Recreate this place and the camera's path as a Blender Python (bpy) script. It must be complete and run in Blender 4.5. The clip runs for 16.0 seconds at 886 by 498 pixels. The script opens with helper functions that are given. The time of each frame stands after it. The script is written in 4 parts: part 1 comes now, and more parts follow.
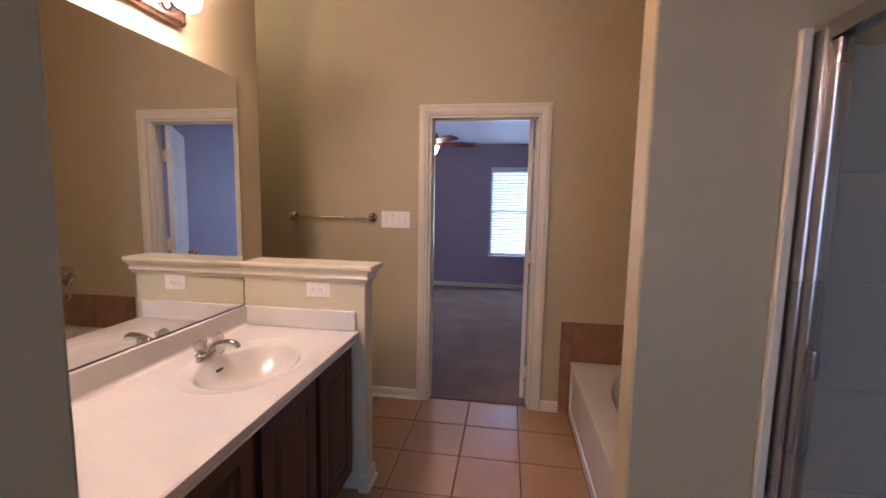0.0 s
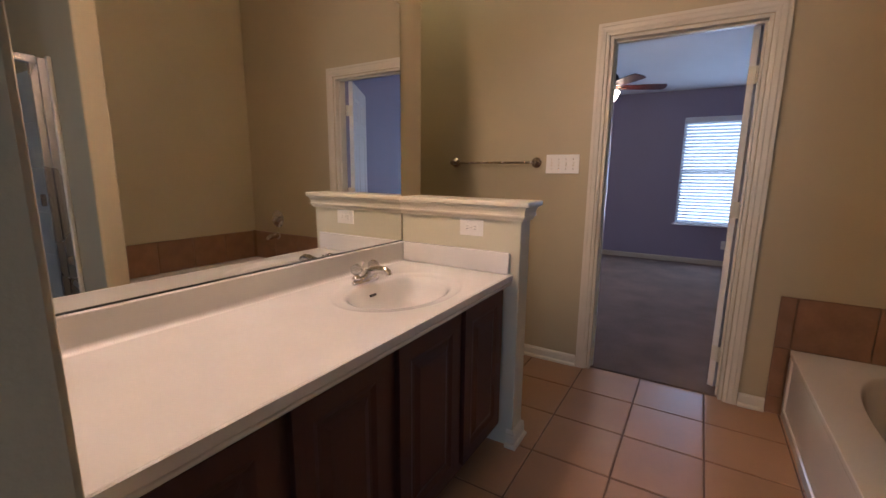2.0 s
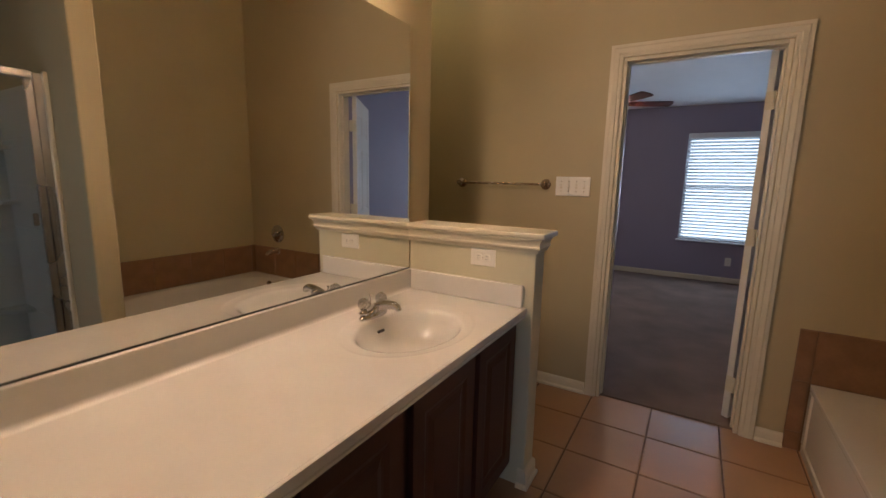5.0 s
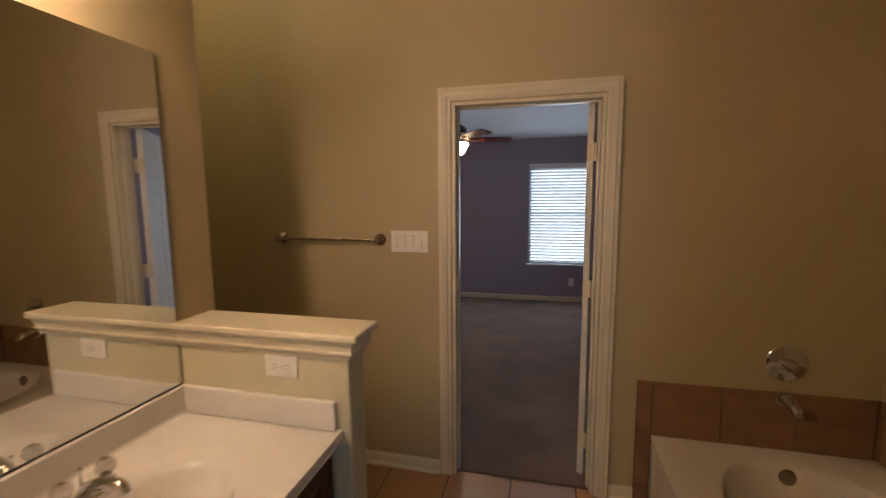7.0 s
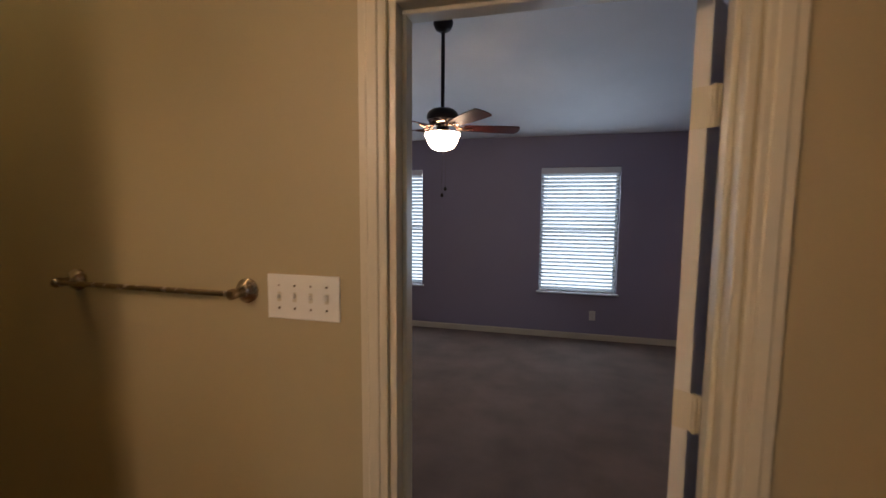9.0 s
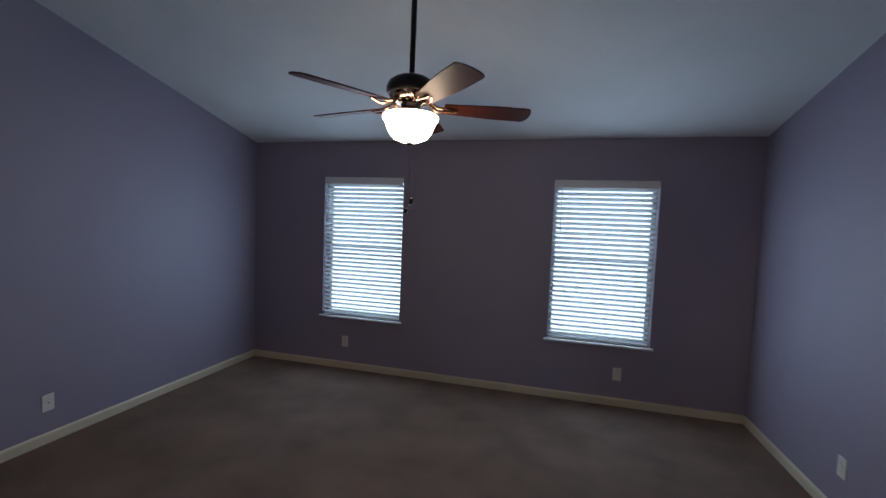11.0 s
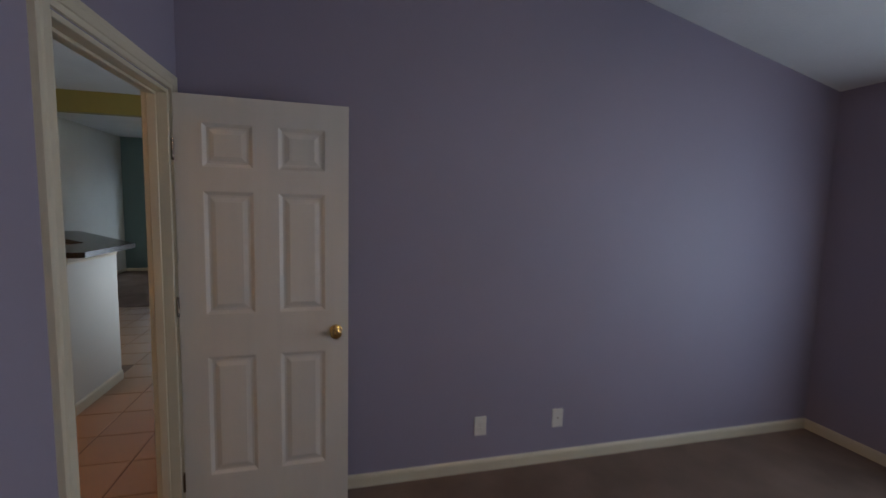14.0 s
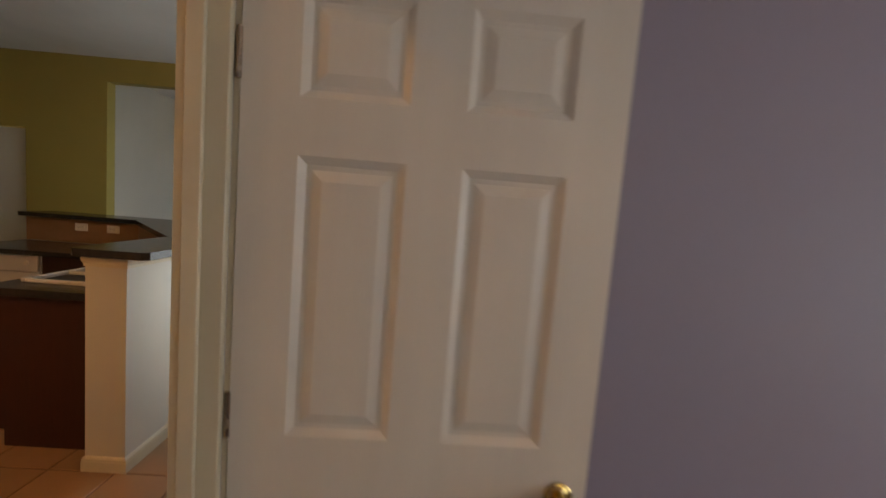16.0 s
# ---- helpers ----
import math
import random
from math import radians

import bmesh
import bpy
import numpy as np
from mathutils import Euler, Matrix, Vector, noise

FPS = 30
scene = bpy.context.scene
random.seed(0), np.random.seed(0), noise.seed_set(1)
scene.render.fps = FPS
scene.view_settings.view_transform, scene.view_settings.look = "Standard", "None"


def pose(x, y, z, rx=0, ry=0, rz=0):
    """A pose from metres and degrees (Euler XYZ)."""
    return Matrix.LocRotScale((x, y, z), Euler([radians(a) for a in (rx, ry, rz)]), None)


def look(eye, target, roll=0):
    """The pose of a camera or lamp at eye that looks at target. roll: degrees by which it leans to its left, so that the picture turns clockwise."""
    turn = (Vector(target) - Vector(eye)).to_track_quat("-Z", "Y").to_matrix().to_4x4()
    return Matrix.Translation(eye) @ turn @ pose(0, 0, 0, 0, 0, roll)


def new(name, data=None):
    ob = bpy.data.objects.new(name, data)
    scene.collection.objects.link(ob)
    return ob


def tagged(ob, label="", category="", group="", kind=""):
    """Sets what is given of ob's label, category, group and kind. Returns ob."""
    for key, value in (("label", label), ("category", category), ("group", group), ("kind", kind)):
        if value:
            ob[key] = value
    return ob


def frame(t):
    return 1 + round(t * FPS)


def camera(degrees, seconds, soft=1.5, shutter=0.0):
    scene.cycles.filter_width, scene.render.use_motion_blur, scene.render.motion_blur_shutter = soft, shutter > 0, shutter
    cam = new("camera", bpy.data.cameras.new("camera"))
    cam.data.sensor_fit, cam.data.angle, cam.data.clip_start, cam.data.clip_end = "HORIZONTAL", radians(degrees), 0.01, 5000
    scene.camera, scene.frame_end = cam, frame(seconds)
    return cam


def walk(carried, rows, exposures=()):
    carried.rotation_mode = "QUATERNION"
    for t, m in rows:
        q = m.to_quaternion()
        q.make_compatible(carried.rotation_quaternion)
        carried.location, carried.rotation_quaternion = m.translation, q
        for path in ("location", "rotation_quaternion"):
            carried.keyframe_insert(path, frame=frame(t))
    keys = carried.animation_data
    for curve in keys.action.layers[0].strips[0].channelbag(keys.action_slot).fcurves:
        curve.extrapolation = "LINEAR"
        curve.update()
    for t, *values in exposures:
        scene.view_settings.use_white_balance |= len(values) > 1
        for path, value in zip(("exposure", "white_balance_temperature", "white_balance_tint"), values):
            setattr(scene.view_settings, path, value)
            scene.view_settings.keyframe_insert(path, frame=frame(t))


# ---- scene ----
cam = camera(92.9, 16.0, shutter=0.5)
PATH = [
    (0, (0.097, -0.082, 1.446), (-0.207, 1.883, 1.226), 1.0),
    (0.5, (0.1, -0.012, 1.39), (-0.378, 1.911, 1.117), 1.9),
    (1, (0.113, 0.062, 1.321), (-0.675, 1.869, 0.982), 0.2),
    (1.5, (0.093, 0.108, 1.266), (-0.856, 1.827, 0.888), -0.6),
    (2, (0.068, 0.12, 1.261), (-0.951, 1.803, 0.902), 0.6),
    (2.5, (0.058, 0.12, 1.26), (-1.01, 1.777, 0.921), 1.3),
    (3, (0.036, 0.144, 1.244), (-1.056, 1.787, 0.918), 1.8),
    (3.2, (0.034, 0.156, 1.242), (-1.078, 1.786, 0.921), 1.9),
    (5.3, (-0.056, 0.171, 1.406), (-1.005, 1.9, 1.072), 0.8),
    (5.5, (-0.068, 0.173, 1.452), (-0.923, 1.954, 1.136), 0.3),
    (6, (-0.03, 0.256, 1.551), (-0.622, 2.154, 1.339), 0.3),
    (6.5, (0.018, 0.424, 1.57), (-0.566, 2.318, 1.306), -1.9),
    (7, (0.011, 0.662, 1.55), (-0.454, 2.593, 1.311), -0.4),
    (7.5, (0.008, 0.94, 1.534), (-0.402, 2.882, 1.286), -1.3),
    (8, (0.015, 1.244, 1.54), (-0.401, 3.187, 1.309), -1.5),
    (8.2, (0.0, 1.374, 1.536), (-0.457, 3.311, 1.341), -0.3),
    (10.3, (-0.152, 2.682, 1.606), (-0.665, 4.606, 1.425), 0.5),
    (10.5, (-0.148, 2.802, 1.613), (-0.630, 4.737, 1.465), 1.3),
    (11, (-0.189, 3.045, 1.6), (-0.701, 4.975, 1.478), 2.3),
    (11.5, (-0.24, 3.276, 1.639), (-1.051, 5.104, 1.625), -0.2),
    (12, (-0.287, 3.405, 1.626), (-1.428, 5.048, 1.587), -1.3),
    (12.5, (-0.358, 3.506, 1.601), (-1.899, 4.776, 1.493), -0.4),
    (13, (-0.571, 3.58, 1.588), (-2.329, 4.529, 1.494), -1.1),
    (13.2, (-0.696, 3.625, 1.584), (-2.507, 4.467, 1.476), -1.8),
    (13.5, (-0.879, 3.669, 1.547), (-2.732, 4.402, 1.378), -0.5),
    (13.6, (-0.945, 3.677, 1.519), (-2.809, 4.384, 1.351), -0.1),
    (14, (-1.207, 3.738, 1.547), (-3.138, 4.223, 1.357), 1.4),
    (14.5, (-1.528, 3.696, 1.499), (-3.47, 4.149, 1.343), 1.6),
    (15, (-1.871, 3.653, 1.494), (-3.831, 3.995, 1.289), 1.4),
    (15.5, (-2.197, 3.582, 1.513), (-4.177, 3.749, 1.284), 3.9),
    (16, (-2.499, 3.409, 1.517), (-4.488, 3.486, 1.332), 4.6),
]
EXPOSURES = [  # seconds, stops, kelvin, tint
    (0.0, 0.02, 4950, 27), (0.7, -0.26, 5000, 26), (2.0, -0.28, 5050, 20), (3.2, -0.26, 5150, 17), (5.3, -0.6, 5700, 13), (6.0, -0.6, 5950, 13), (8.2, -0.66, 5950, 16),
    (10.3, -0.78, 5600, 9), (11.5, -0.86, 5450, 8), (12.0, -0.98, 5450, 8), (12.5, -1.14, 5500, 9), (13.0, -1.03, 5500, 9), (14.5, -0.22, 6350, 14), (15.0, -0.12, 6600, 14), (16.0, 0.14, 7500, 15),
]
walk(cam, [(t, look(eye, target, roll)) for t, eye, target, roll in PATH], EXPOSURES)

# ---- world, daylight, lamps ----
world = bpy.data.worlds.new("world")
scene.world = world
world.use_nodes = True
wn = world.node_tree.nodes
sky = wn.new("ShaderNodeTexSky")
sky.sky_type, sky.sun_disc = "NISHITA", False
sky.sun_elevation, sky.sun_rotation = radians(50), radians(190)
wn["Background"].inputs["Strength"].default_value = 0.1
world.node_tree.links.new(sky.outputs["Color"], wn["Background"].inputs["Color"])
sun = new("sun", bpy.data.lights.new("sun", "SUN"))
sun.data.energy, sun.data.angle, sun.data.color = 2.0, radians(0.5), (1, 0.95, 0.88)
sun.matrix_world = look((0.0, -6.0, 9.0), (0.4, 0.0, 0.0))

DAY = (0.72, 0.86, 1.0)
WARM = (1.0, 0.67, 0.40)
WINDOW_LIGHT, BULB, BOWL, KITCHEN, LIVING_LIGHT, SOUTH_LIGHT = 19.0, 205.0, 58.0, 78.0, 26.0, 14.0


def window_light(x0, x1, y, z0, z1, watts, facing, axis="y"):
    """The sky's light in a window's opening."""
    lamp = bpy.data.lights.new("window_light", "AREA")
    lamp.shape, lamp.size, lamp.size_y = "RECTANGLE", x1 - x0, z1 - z0
    lamp.energy, lamp.color = watts, DAY
    ob = new("window_light", lamp)
    mid, zc = (x0 + x1) / 2, (z0 + z1) / 2
    if axis == "y":
        ob.matrix_world = look((mid, y, zc), (mid, y + facing, zc))
    else:
        ob.matrix_world = look((y, mid, zc), (y + facing, mid, zc))
    return ob


# ---- materials ----
def material(name, base, rough=0.5, metal=0.0, vary=0.08, scale=3.0, fine=120.0, bump=0.0, bump_scale=None, depth=0.002,
             coat=0.0, emit=None, strength=0.0, dark=None, spec=0.5, island=0.0, stretch=None):
    """A paint-like surface: base colour varied at two scales, fine relief, uneven gloss."""
    m = bpy.data.materials.new(name)
    m.use_nodes = True
    n, l = m.node_tree.nodes, m.node_tree.links
    p = n["Principled BSDF"]
    geo = n.new("ShaderNodeTexCoord")
    src = geo.outputs["Object"]
    if stretch:
        mp = n.new("ShaderNodeMapping")
        mp.inputs["Scale"].default_value = stretch
        l.new(src, mp.inputs["Vector"])
        src = mp.outputs["Vector"]
    if island:
        info = n.new("ShaderNodeObjectInfo")
        apart = n.new("ShaderNodeVectorMath")
        apart.operation = "MULTIPLY_ADD"
        apart.inputs[1].default_value = (37.0, 61.0, 23.0)
        l.new(info.outputs["Random"], apart.inputs[0])
        l.new(src, apart.inputs[2])
        src = apart.outputs["Vector"]
    big = n.new("ShaderNodeTexNoise")
    big.inputs["Scale"].default_value, big.inputs["Detail"].default_value = scale, 4
    small = n.new("ShaderNodeTexNoise")
    small.inputs["Scale"].default_value, small.inputs["Detail"].default_value = fine, 3
    for t in (big, small):
        l.new(src, t.inputs["Vector"])
    mix = n.new("ShaderNodeMix")
    mix.data_type = "RGBA"
    d = dark or tuple(c * (1 - 2.2 * vary) for c in base)
    mix.inputs["A"].default_value, mix.inputs["B"].default_value = (*d, 1), (*[min(1, c * (1 + vary)) for c in base], 1)
    add = n.new("ShaderNodeMath")
    add.operation = "MULTIPLY_ADD"
    add.inputs[1].default_value, add.inputs[2].default_value = 0.35, 0.0
    l.new(small.outputs["Fac"], add.inputs[0])
    ramp = n.new("ShaderNodeMapRange")
    ramp.inputs["From Min"].default_value, ramp.inputs["From Max"].default_value = 0.3, 0.75
    l.new(big.outputs["Fac"], ramp.inputs["Value"])
    mul = n.new("ShaderNodeMath")
    mul.operation = "MULTIPLY_ADD"
    mul.inputs[1].default_value = 0.65
    l.new(ramp.outputs["Result"], mul.inputs[0])
    l.new(add.outputs["Value"], mul.inputs[2])
    fac = mul.outputs["Value"]
    if island:
        rnd = n.new("ShaderNodeMix")
        rnd.inputs["Factor"].default_value = island
        l.new(fac, rnd.inputs["A"])
        l.new(info.outputs["Random"], rnd.inputs["B"])
        fac = rnd.outputs["Result"]
    l.new(fac, mix.inputs["Factor"])
    l.new(mix.outputs["Result"], p.inputs["Base Color"])
    p.inputs["Roughness"].default_value, p.inputs["Metallic"].default_value = rough, metal
    p.inputs["Coat Weight"].default_value, p.inputs["Coat Roughness"].default_value = coat, 0.08
    p.inputs["Specular IOR Level"].default_value = spec
    rr = n.new("ShaderNodeMapRange")
    rr.inputs["To Min"].default_value, rr.inputs["To Max"].default_value = max(0.02, rough * 0.85), min(1, rough * 1.2)
    l.new(big.outputs["Fac"], rr.inputs["Value"])
    l.new(rr.outputs["Result"], p.inputs["Roughness"])
    if bump:
        b = n.new("ShaderNodeBump")
        b.inputs["Strength"].default_value, b.inputs["Distance"].default_value = bump, depth
        h = small
        if bump_scale:
            h = n.new("ShaderNodeTexNoise")
            h.inputs["Scale"].default_value, h.inputs["Detail"].default_value = bump_scale, 2
            l.new(src, h.inputs["Vector"])
        l.new(h.outputs["Fac"], b.inputs["Height"])
        l.new(b.outputs["Normal"], p.inputs["Normal"])
    if emit:
        p.inputs["Emission Color"].default_value = (*emit, 1)
        p.inputs["Emission Strength"].default_value = strength
    return m


def glass_material(name, tint=(1, 1, 1), rough=0.0, clear=0.9, gloss_ior=1.45):
    """Thin pane: mostly clear, glossy by Fresnel."""
    m = bpy.data.materials.new(name)
    m.use_nodes = True
    n, l = m.node_tree.nodes, m.node_tree.links
    n.remove(n["Principled BSDF"])
    t, g, lw, mx = (n.new("ShaderNodeBsdfTransparent"), n.new("ShaderNodeBsdfGlossy"), n.new("ShaderNodeLayerWeight"), n.new("ShaderNodeMixShader"))
    t.inputs["Color"].default_value = (*[c * clear for c in tint], 1)
    g.inputs["Roughness"].default_value = rough
    power, scale = n.new("ShaderNodeMath"), n.new("ShaderNodeMath")
    power.operation, scale.operation = "POWER", "MULTIPLY_ADD"
    r0 = ((gloss_ior - 1) / (gloss_ior + 1)) ** 2
    power.inputs[1].default_value, scale.inputs[1].default_value, scale.inputs[2].default_value = 4.5, 1 - r0, r0
    l.new(lw.outputs["Facing"], power.inputs[0])
    l.new(power.outputs["Value"], scale.inputs[0])
    l.new(scale.outputs["Value"], mx.inputs["Fac"])
    l.new(t.outputs["BSDF"], mx.inputs[1])
    l.new(g.outputs["BSDF"], mx.inputs[2])
    l.new(mx.outputs["Shader"], n["Material Output"].inputs["Surface"])
    return m


def wood_material(name, light, deep, rough, along=(1, 1, 12), scale=9.0, coat=0.2, spec=0.5):
    m = bpy.data.materials.new(name)
    m.use_nodes = True
    n, l = m.node_tree.nodes, m.node_tree.links
    p = n["Principled BSDF"]
    co, mp, t1, t2 = n.new("ShaderNodeTexCoord"), n.new("ShaderNodeMapping"), n.new("ShaderNodeTexNoise"), n.new("ShaderNodeTexNoise")
    mp.inputs["Scale"].default_value = tuple(1.0 / a for a in along)
    l.new(co.outputs["Object"], mp.inputs["Vector"])
    t1.inputs["Scale"].default_value, t1.inputs["Detail"].default_value, t1.inputs["Distortion"].default_value = scale * 6, 5, 0.6
    t2.inputs["Scale"].default_value = 2.0
    l.new(mp.outputs["Vector"], t1.inputs["Vector"])
    l.new(co.outputs["Object"], t2.inputs["Vector"])
    ad = n.new("ShaderNodeMath")
    ad.operation = "MULTIPLY_ADD"
    ad.inputs[1].default_value, ad.inputs[2].default_value = 0.5, -0.05
    l.new(t2.outputs["Fac"], ad.inputs[0])
    ad2 = n.new("ShaderNodeMath")
    ad2.operation = "MULTIPLY_ADD"
    ad2.inputs[1].default_value = 0.6
    l.new(t1.outputs["Fac"], ad2.inputs[0])
    l.new(ad.outputs["Value"], ad2.inputs[2])
    mix = n.new("ShaderNodeMix")
    mix.data_type = "RGBA"
    mix.inputs["A"].default_value, mix.inputs["B"].default_value = (*deep, 1), (*light, 1)
    l.new(ad2.outputs["Value"], mix.inputs["Factor"])
    l.new(mix.outputs["Result"], p.inputs["Base Color"])
    b = n.new("ShaderNodeBump")
    b.inputs["Strength"].default_value, b.inputs["Distance"].default_value = 0.15, 0.001
    l.new(t1.outputs["Fac"], b.inputs["Height"])
    l.new(b.outputs["Normal"], p.inputs["Normal"])
    p.inputs["Roughness"].default_value, p.inputs["Coat Weight"].default_value, p.inputs["Coat Roughness"].default_value = rough, coat, 0.25
    p.inputs["Specular IOR Level"].default_value = spec
    return m


def slat_material(name):
    """White vinyl that lets some light through."""
    m = bpy.data.materials.new(name)
    m.use_nodes = True
    n, l = m.node_tree.nodes, m.node_tree.links
    p = n["Principled BSDF"]
    p.inputs["Base Color"].default_value = (0.8, 0.8, 0.8, 1)
    p.inputs["Roughness"].default_value = 0.4
    tr, mx = n.new("ShaderNodeBsdfTranslucent"), n.new("ShaderNodeMixShader")
    tr.inputs["Color"].default_value = (0.82, 0.85, 0.88, 1)
    mx.inputs["Fac"].default_value = 0.68
    l.new(p.outputs["BSDF"], mx.inputs[1])
    l.new(tr.outputs["BSDF"], mx.inputs[2])
    l.new(mx.outputs["Shader"], n["Material Output"].inputs["Surface"])
    return m


BEIGE = material("beige_wall_paint", (0.42, 0.345, 0.195), 0.55, vary=0.05, scale=1.6, fine=260, bump=0.25, bump_scale=170, depth=0.0015)
CREAM = material("cream_half_wall_paint", (0.57, 0.53, 0.37), 0.5, vary=0.04, scale=1.6, fine=260, bump=0.25, bump_scale=170, depth=0.0015)
LAVENDER = material("lavender_wall_paint", (0.29, 0.26, 0.335), 0.6, vary=0.04, scale=1.4, fine=260, bump=0.25, bump_scale=170, depth=0.0015)
YELLOW = material("mustard_wall_paint", (0.33, 0.28, 0.075), 0.6, vary=0.05, scale=1.5, bump=0.2, bump_scale=170)
TEAL = material("teal_wall_paint", (0.16, 0.25, 0.25), 0.6, vary=0.05, scale=1.5, bump=0.2, bump_scale=170)
PALE = material("pale_wall_paint", (0.62, 0.61, 0.55), 0.6, vary=0.04, scale=1.5, bump=0.2, bump_scale=170)
CEILING = material("ceiling_paint", (0.76, 0.77, 0.76), 0.75, vary=0.05, scale=1.8, fine=90, bump=0.6, bump_scale=75, depth=0.003)
TRIM = material("cream_trim_paint", (0.62, 0.56, 0.415), 0.35, vary=0.04, scale=4, bump=0.05, bump_scale=60)
DOOR_PAINT = material("white_door_paint", (0.68, 0.64, 0.57), 0.4, vary=0.04, scale=3, bump=0.12, bump_scale=140, depth=0.0008, stretch=(3, 3, 0.35))
MARBLE = material("cultured_marble", (0.70, 0.67, 0.62), 0.13, vary=0.03, scale=5, coat=0.35)
CABINET = wood_material("dark_cherry_wood", (0.065, 0.017, 0.008), (0.022, 0.006, 0.004), 0.5, coat=0.03)
BLADE = wood_material("red_brown_blade", (0.10, 0.021, 0.011), (0.03, 0.008, 0.006), 0.5, along=(12, 1, 1), coat=0.0, spec=0.08)
TILE = material("tan_floor_tile", (0.36, 0.205, 0.105), 0.36, vary=0.09, scale=5, fine=60, bump=0.1, bump_scale=30, depth=0.001, island=0.4)
GROUT = material("brown_grout", (0.16, 0.095, 0.06), 0.9, vary=0.12, scale=8, bump=0.3)
TUB_GROUT = material("tile_toned_grout", (0.19, 0.105, 0.055), 0.8, vary=0.12, scale=8, bump=0.3)
SURROUND = material("brown_wall_tile", (0.24, 0.13, 0.065), 0.3, vary=0.14, scale=9, fine=70, bump=0.1, bump_scale=25)
TUB = material("white_acrylic", (0.62, 0.57, 0.50), 0.18, vary=0.02, scale=3, coat=0.3)
SHOWER = material("grey_fibreglass", (0.60, 0.60, 0.58), 0.3, vary=0.03, scale=3)
CARPET = material("beige_carpet", (0.275, 0.2, 0.155), 0.95, vary=0.17, scale=2.6, fine=420, bump=1.0, bump_scale=300, depth=0.012, spec=0.1)
CHROME = material("chrome", (0.72, 0.71, 0.72), 0.12, 1.0, vary=0.02, scale=20)
NICKEL = material("brushed_nickel", (0.40, 0.33, 0.26), 0.26, 1.0, vary=0.05, scale=30)
BRASS = material("brass", (0.62, 0.44, 0.17), 0.18, 1.0, vary=0.05, scale=30)
BRONZE = material("dark_bronze", (0.035, 0.027, 0.024), 0.3, 0.6, vary=0.1, scale=20)
BRONZE_BAR = material("bronze_light_bar", (0.20, 0.11, 0.075), 0.25, 0.8, vary=0.08, scale=20)
PLASTIC = material("white_plastic", (0.74, 0.71, 0.64), 0.35, vary=0.02, scale=20)
# dark small parts, and the painted shade inside the kitchen sink
DARK_AND_SHADE = material("dark_part_and_shade", (0.03, 0.028, 0.025), 0.6, vary=0.1, scale=40)
MIRROR = material("mirror_silver", (0.86, 0.87, 0.85), 0.0, 1.0, vary=0.0)
MIRROR.node_tree.nodes["Principled BSDF"].inputs["Roughness"].default_value = 0.0
for lk in list(MIRROR.node_tree.nodes["Principled BSDF"].inputs["Roughness"].links):
    MIRROR.node_tree.links.remove(lk)
GLASS = glass_material("clear_glass", (0.98, 1.0, 0.995))
ACRYLIC = glass_material("clear_acrylic", (0.97, 0.97, 0.97), 0.12, 0.85, 2.2)
FRAME = material("brushed_chrome_frame", (0.46, 0.42, 0.38), 0.27, 1.0, vary=0.02, scale=2.0, fine=8.0)
SLAT = slat_material("white_blind_slat")
VINYL = material("white_vinyl_frame", (0.74, 0.75, 0.75), 0.4, vary=0.02, scale=10)
LAMP_BULB = material("lit_globe_bulb", (0.8, 0.8, 0.8), 0.4, vary=0.0, emit=WARM, strength=BULB)
LAMP_BOWL = material("lit_frosted_bowl", (0.8, 0.78, 0.72), 0.35, vary=0.0, emit=(1.0, 0.72, 0.44), strength=BOWL)
LAMP_DOME = material("lit_ceiling_dome", (0.8, 0.8, 0.8), 0.4, vary=0.0, emit=(1.0, 0.85, 0.62), strength=12.0)
# unseen source of the warm hall and kitchen light, set to reach the entry jamb
LAMP_KITCHEN = material("lit_kitchen_dome", (0.8, 0.8, 0.8), 0.4, vary=0.0, emit=(1.0, 0.51, 0.20), strength=KITCHEN)
# glow of an added, unseen fill that yellows the upper nook wall
FILL_NOOK = material("nook_fill_glow", (0.8, 0.8, 0.8), 0.4, vary=0.0, emit=(1.0, 0.74, 0.34), strength=32.0)
LAMINATE = material("black_laminate", (0.035, 0.030, 0.028), 0.22, vary=0.2, scale=40, fine=200)
COUNTER_SPLASH = material("brown_backsplash", (0.33, 0.18, 0.09), 0.4, vary=0.1, scale=8)
APPLIANCE = material("white_enamel", (0.70, 0.69, 0.66), 0.25, vary=0.02, scale=10)
BLUE_DOOR = material("pale_blue_grey_paint", (0.52, 0.57, 0.56), 0.5, vary=0.04, scale=3)
HAZE = material("bright_haze", (0.5, 0.5, 0.5), 0.9, vary=0.05, scale=0.4, emit=(0.9, 0.97, 1.0), strength=3.3)
OUTDOORS = material("ground_outside", (0.16, 0.17, 0.10), 0.95, vary=0.2, scale=0.6)


# ---- mesh helpers ----
def slab(bm, x0, x1, y0, y1, z0, z1, bevel=0.0, segments=1):
    """A box between two corners, its edges rounded by bevel."""
    made = bmesh.ops.create_cube(bm, size=1.0)["verts"]
    for v in made:
        v.co = Vector((x0 + (v.co.x + 0.5) * (x1 - x0), y0 + (v.co.y + 0.5) * (y1 - y0), z0 + (v.co.z + 0.5) * (z1 - z0)))
    if bevel:
        edges = list({e for v in made for e in v.link_edges})
        bmesh.ops.bevel(bm, geom=edges, offset=bevel, segments=segments, affect="EDGES", profile=0.5)
    return bm


def box(*a, bevel=0.0, segments=1):
    return slab(bmesh.new(), *a, bevel=bevel, segments=segments)


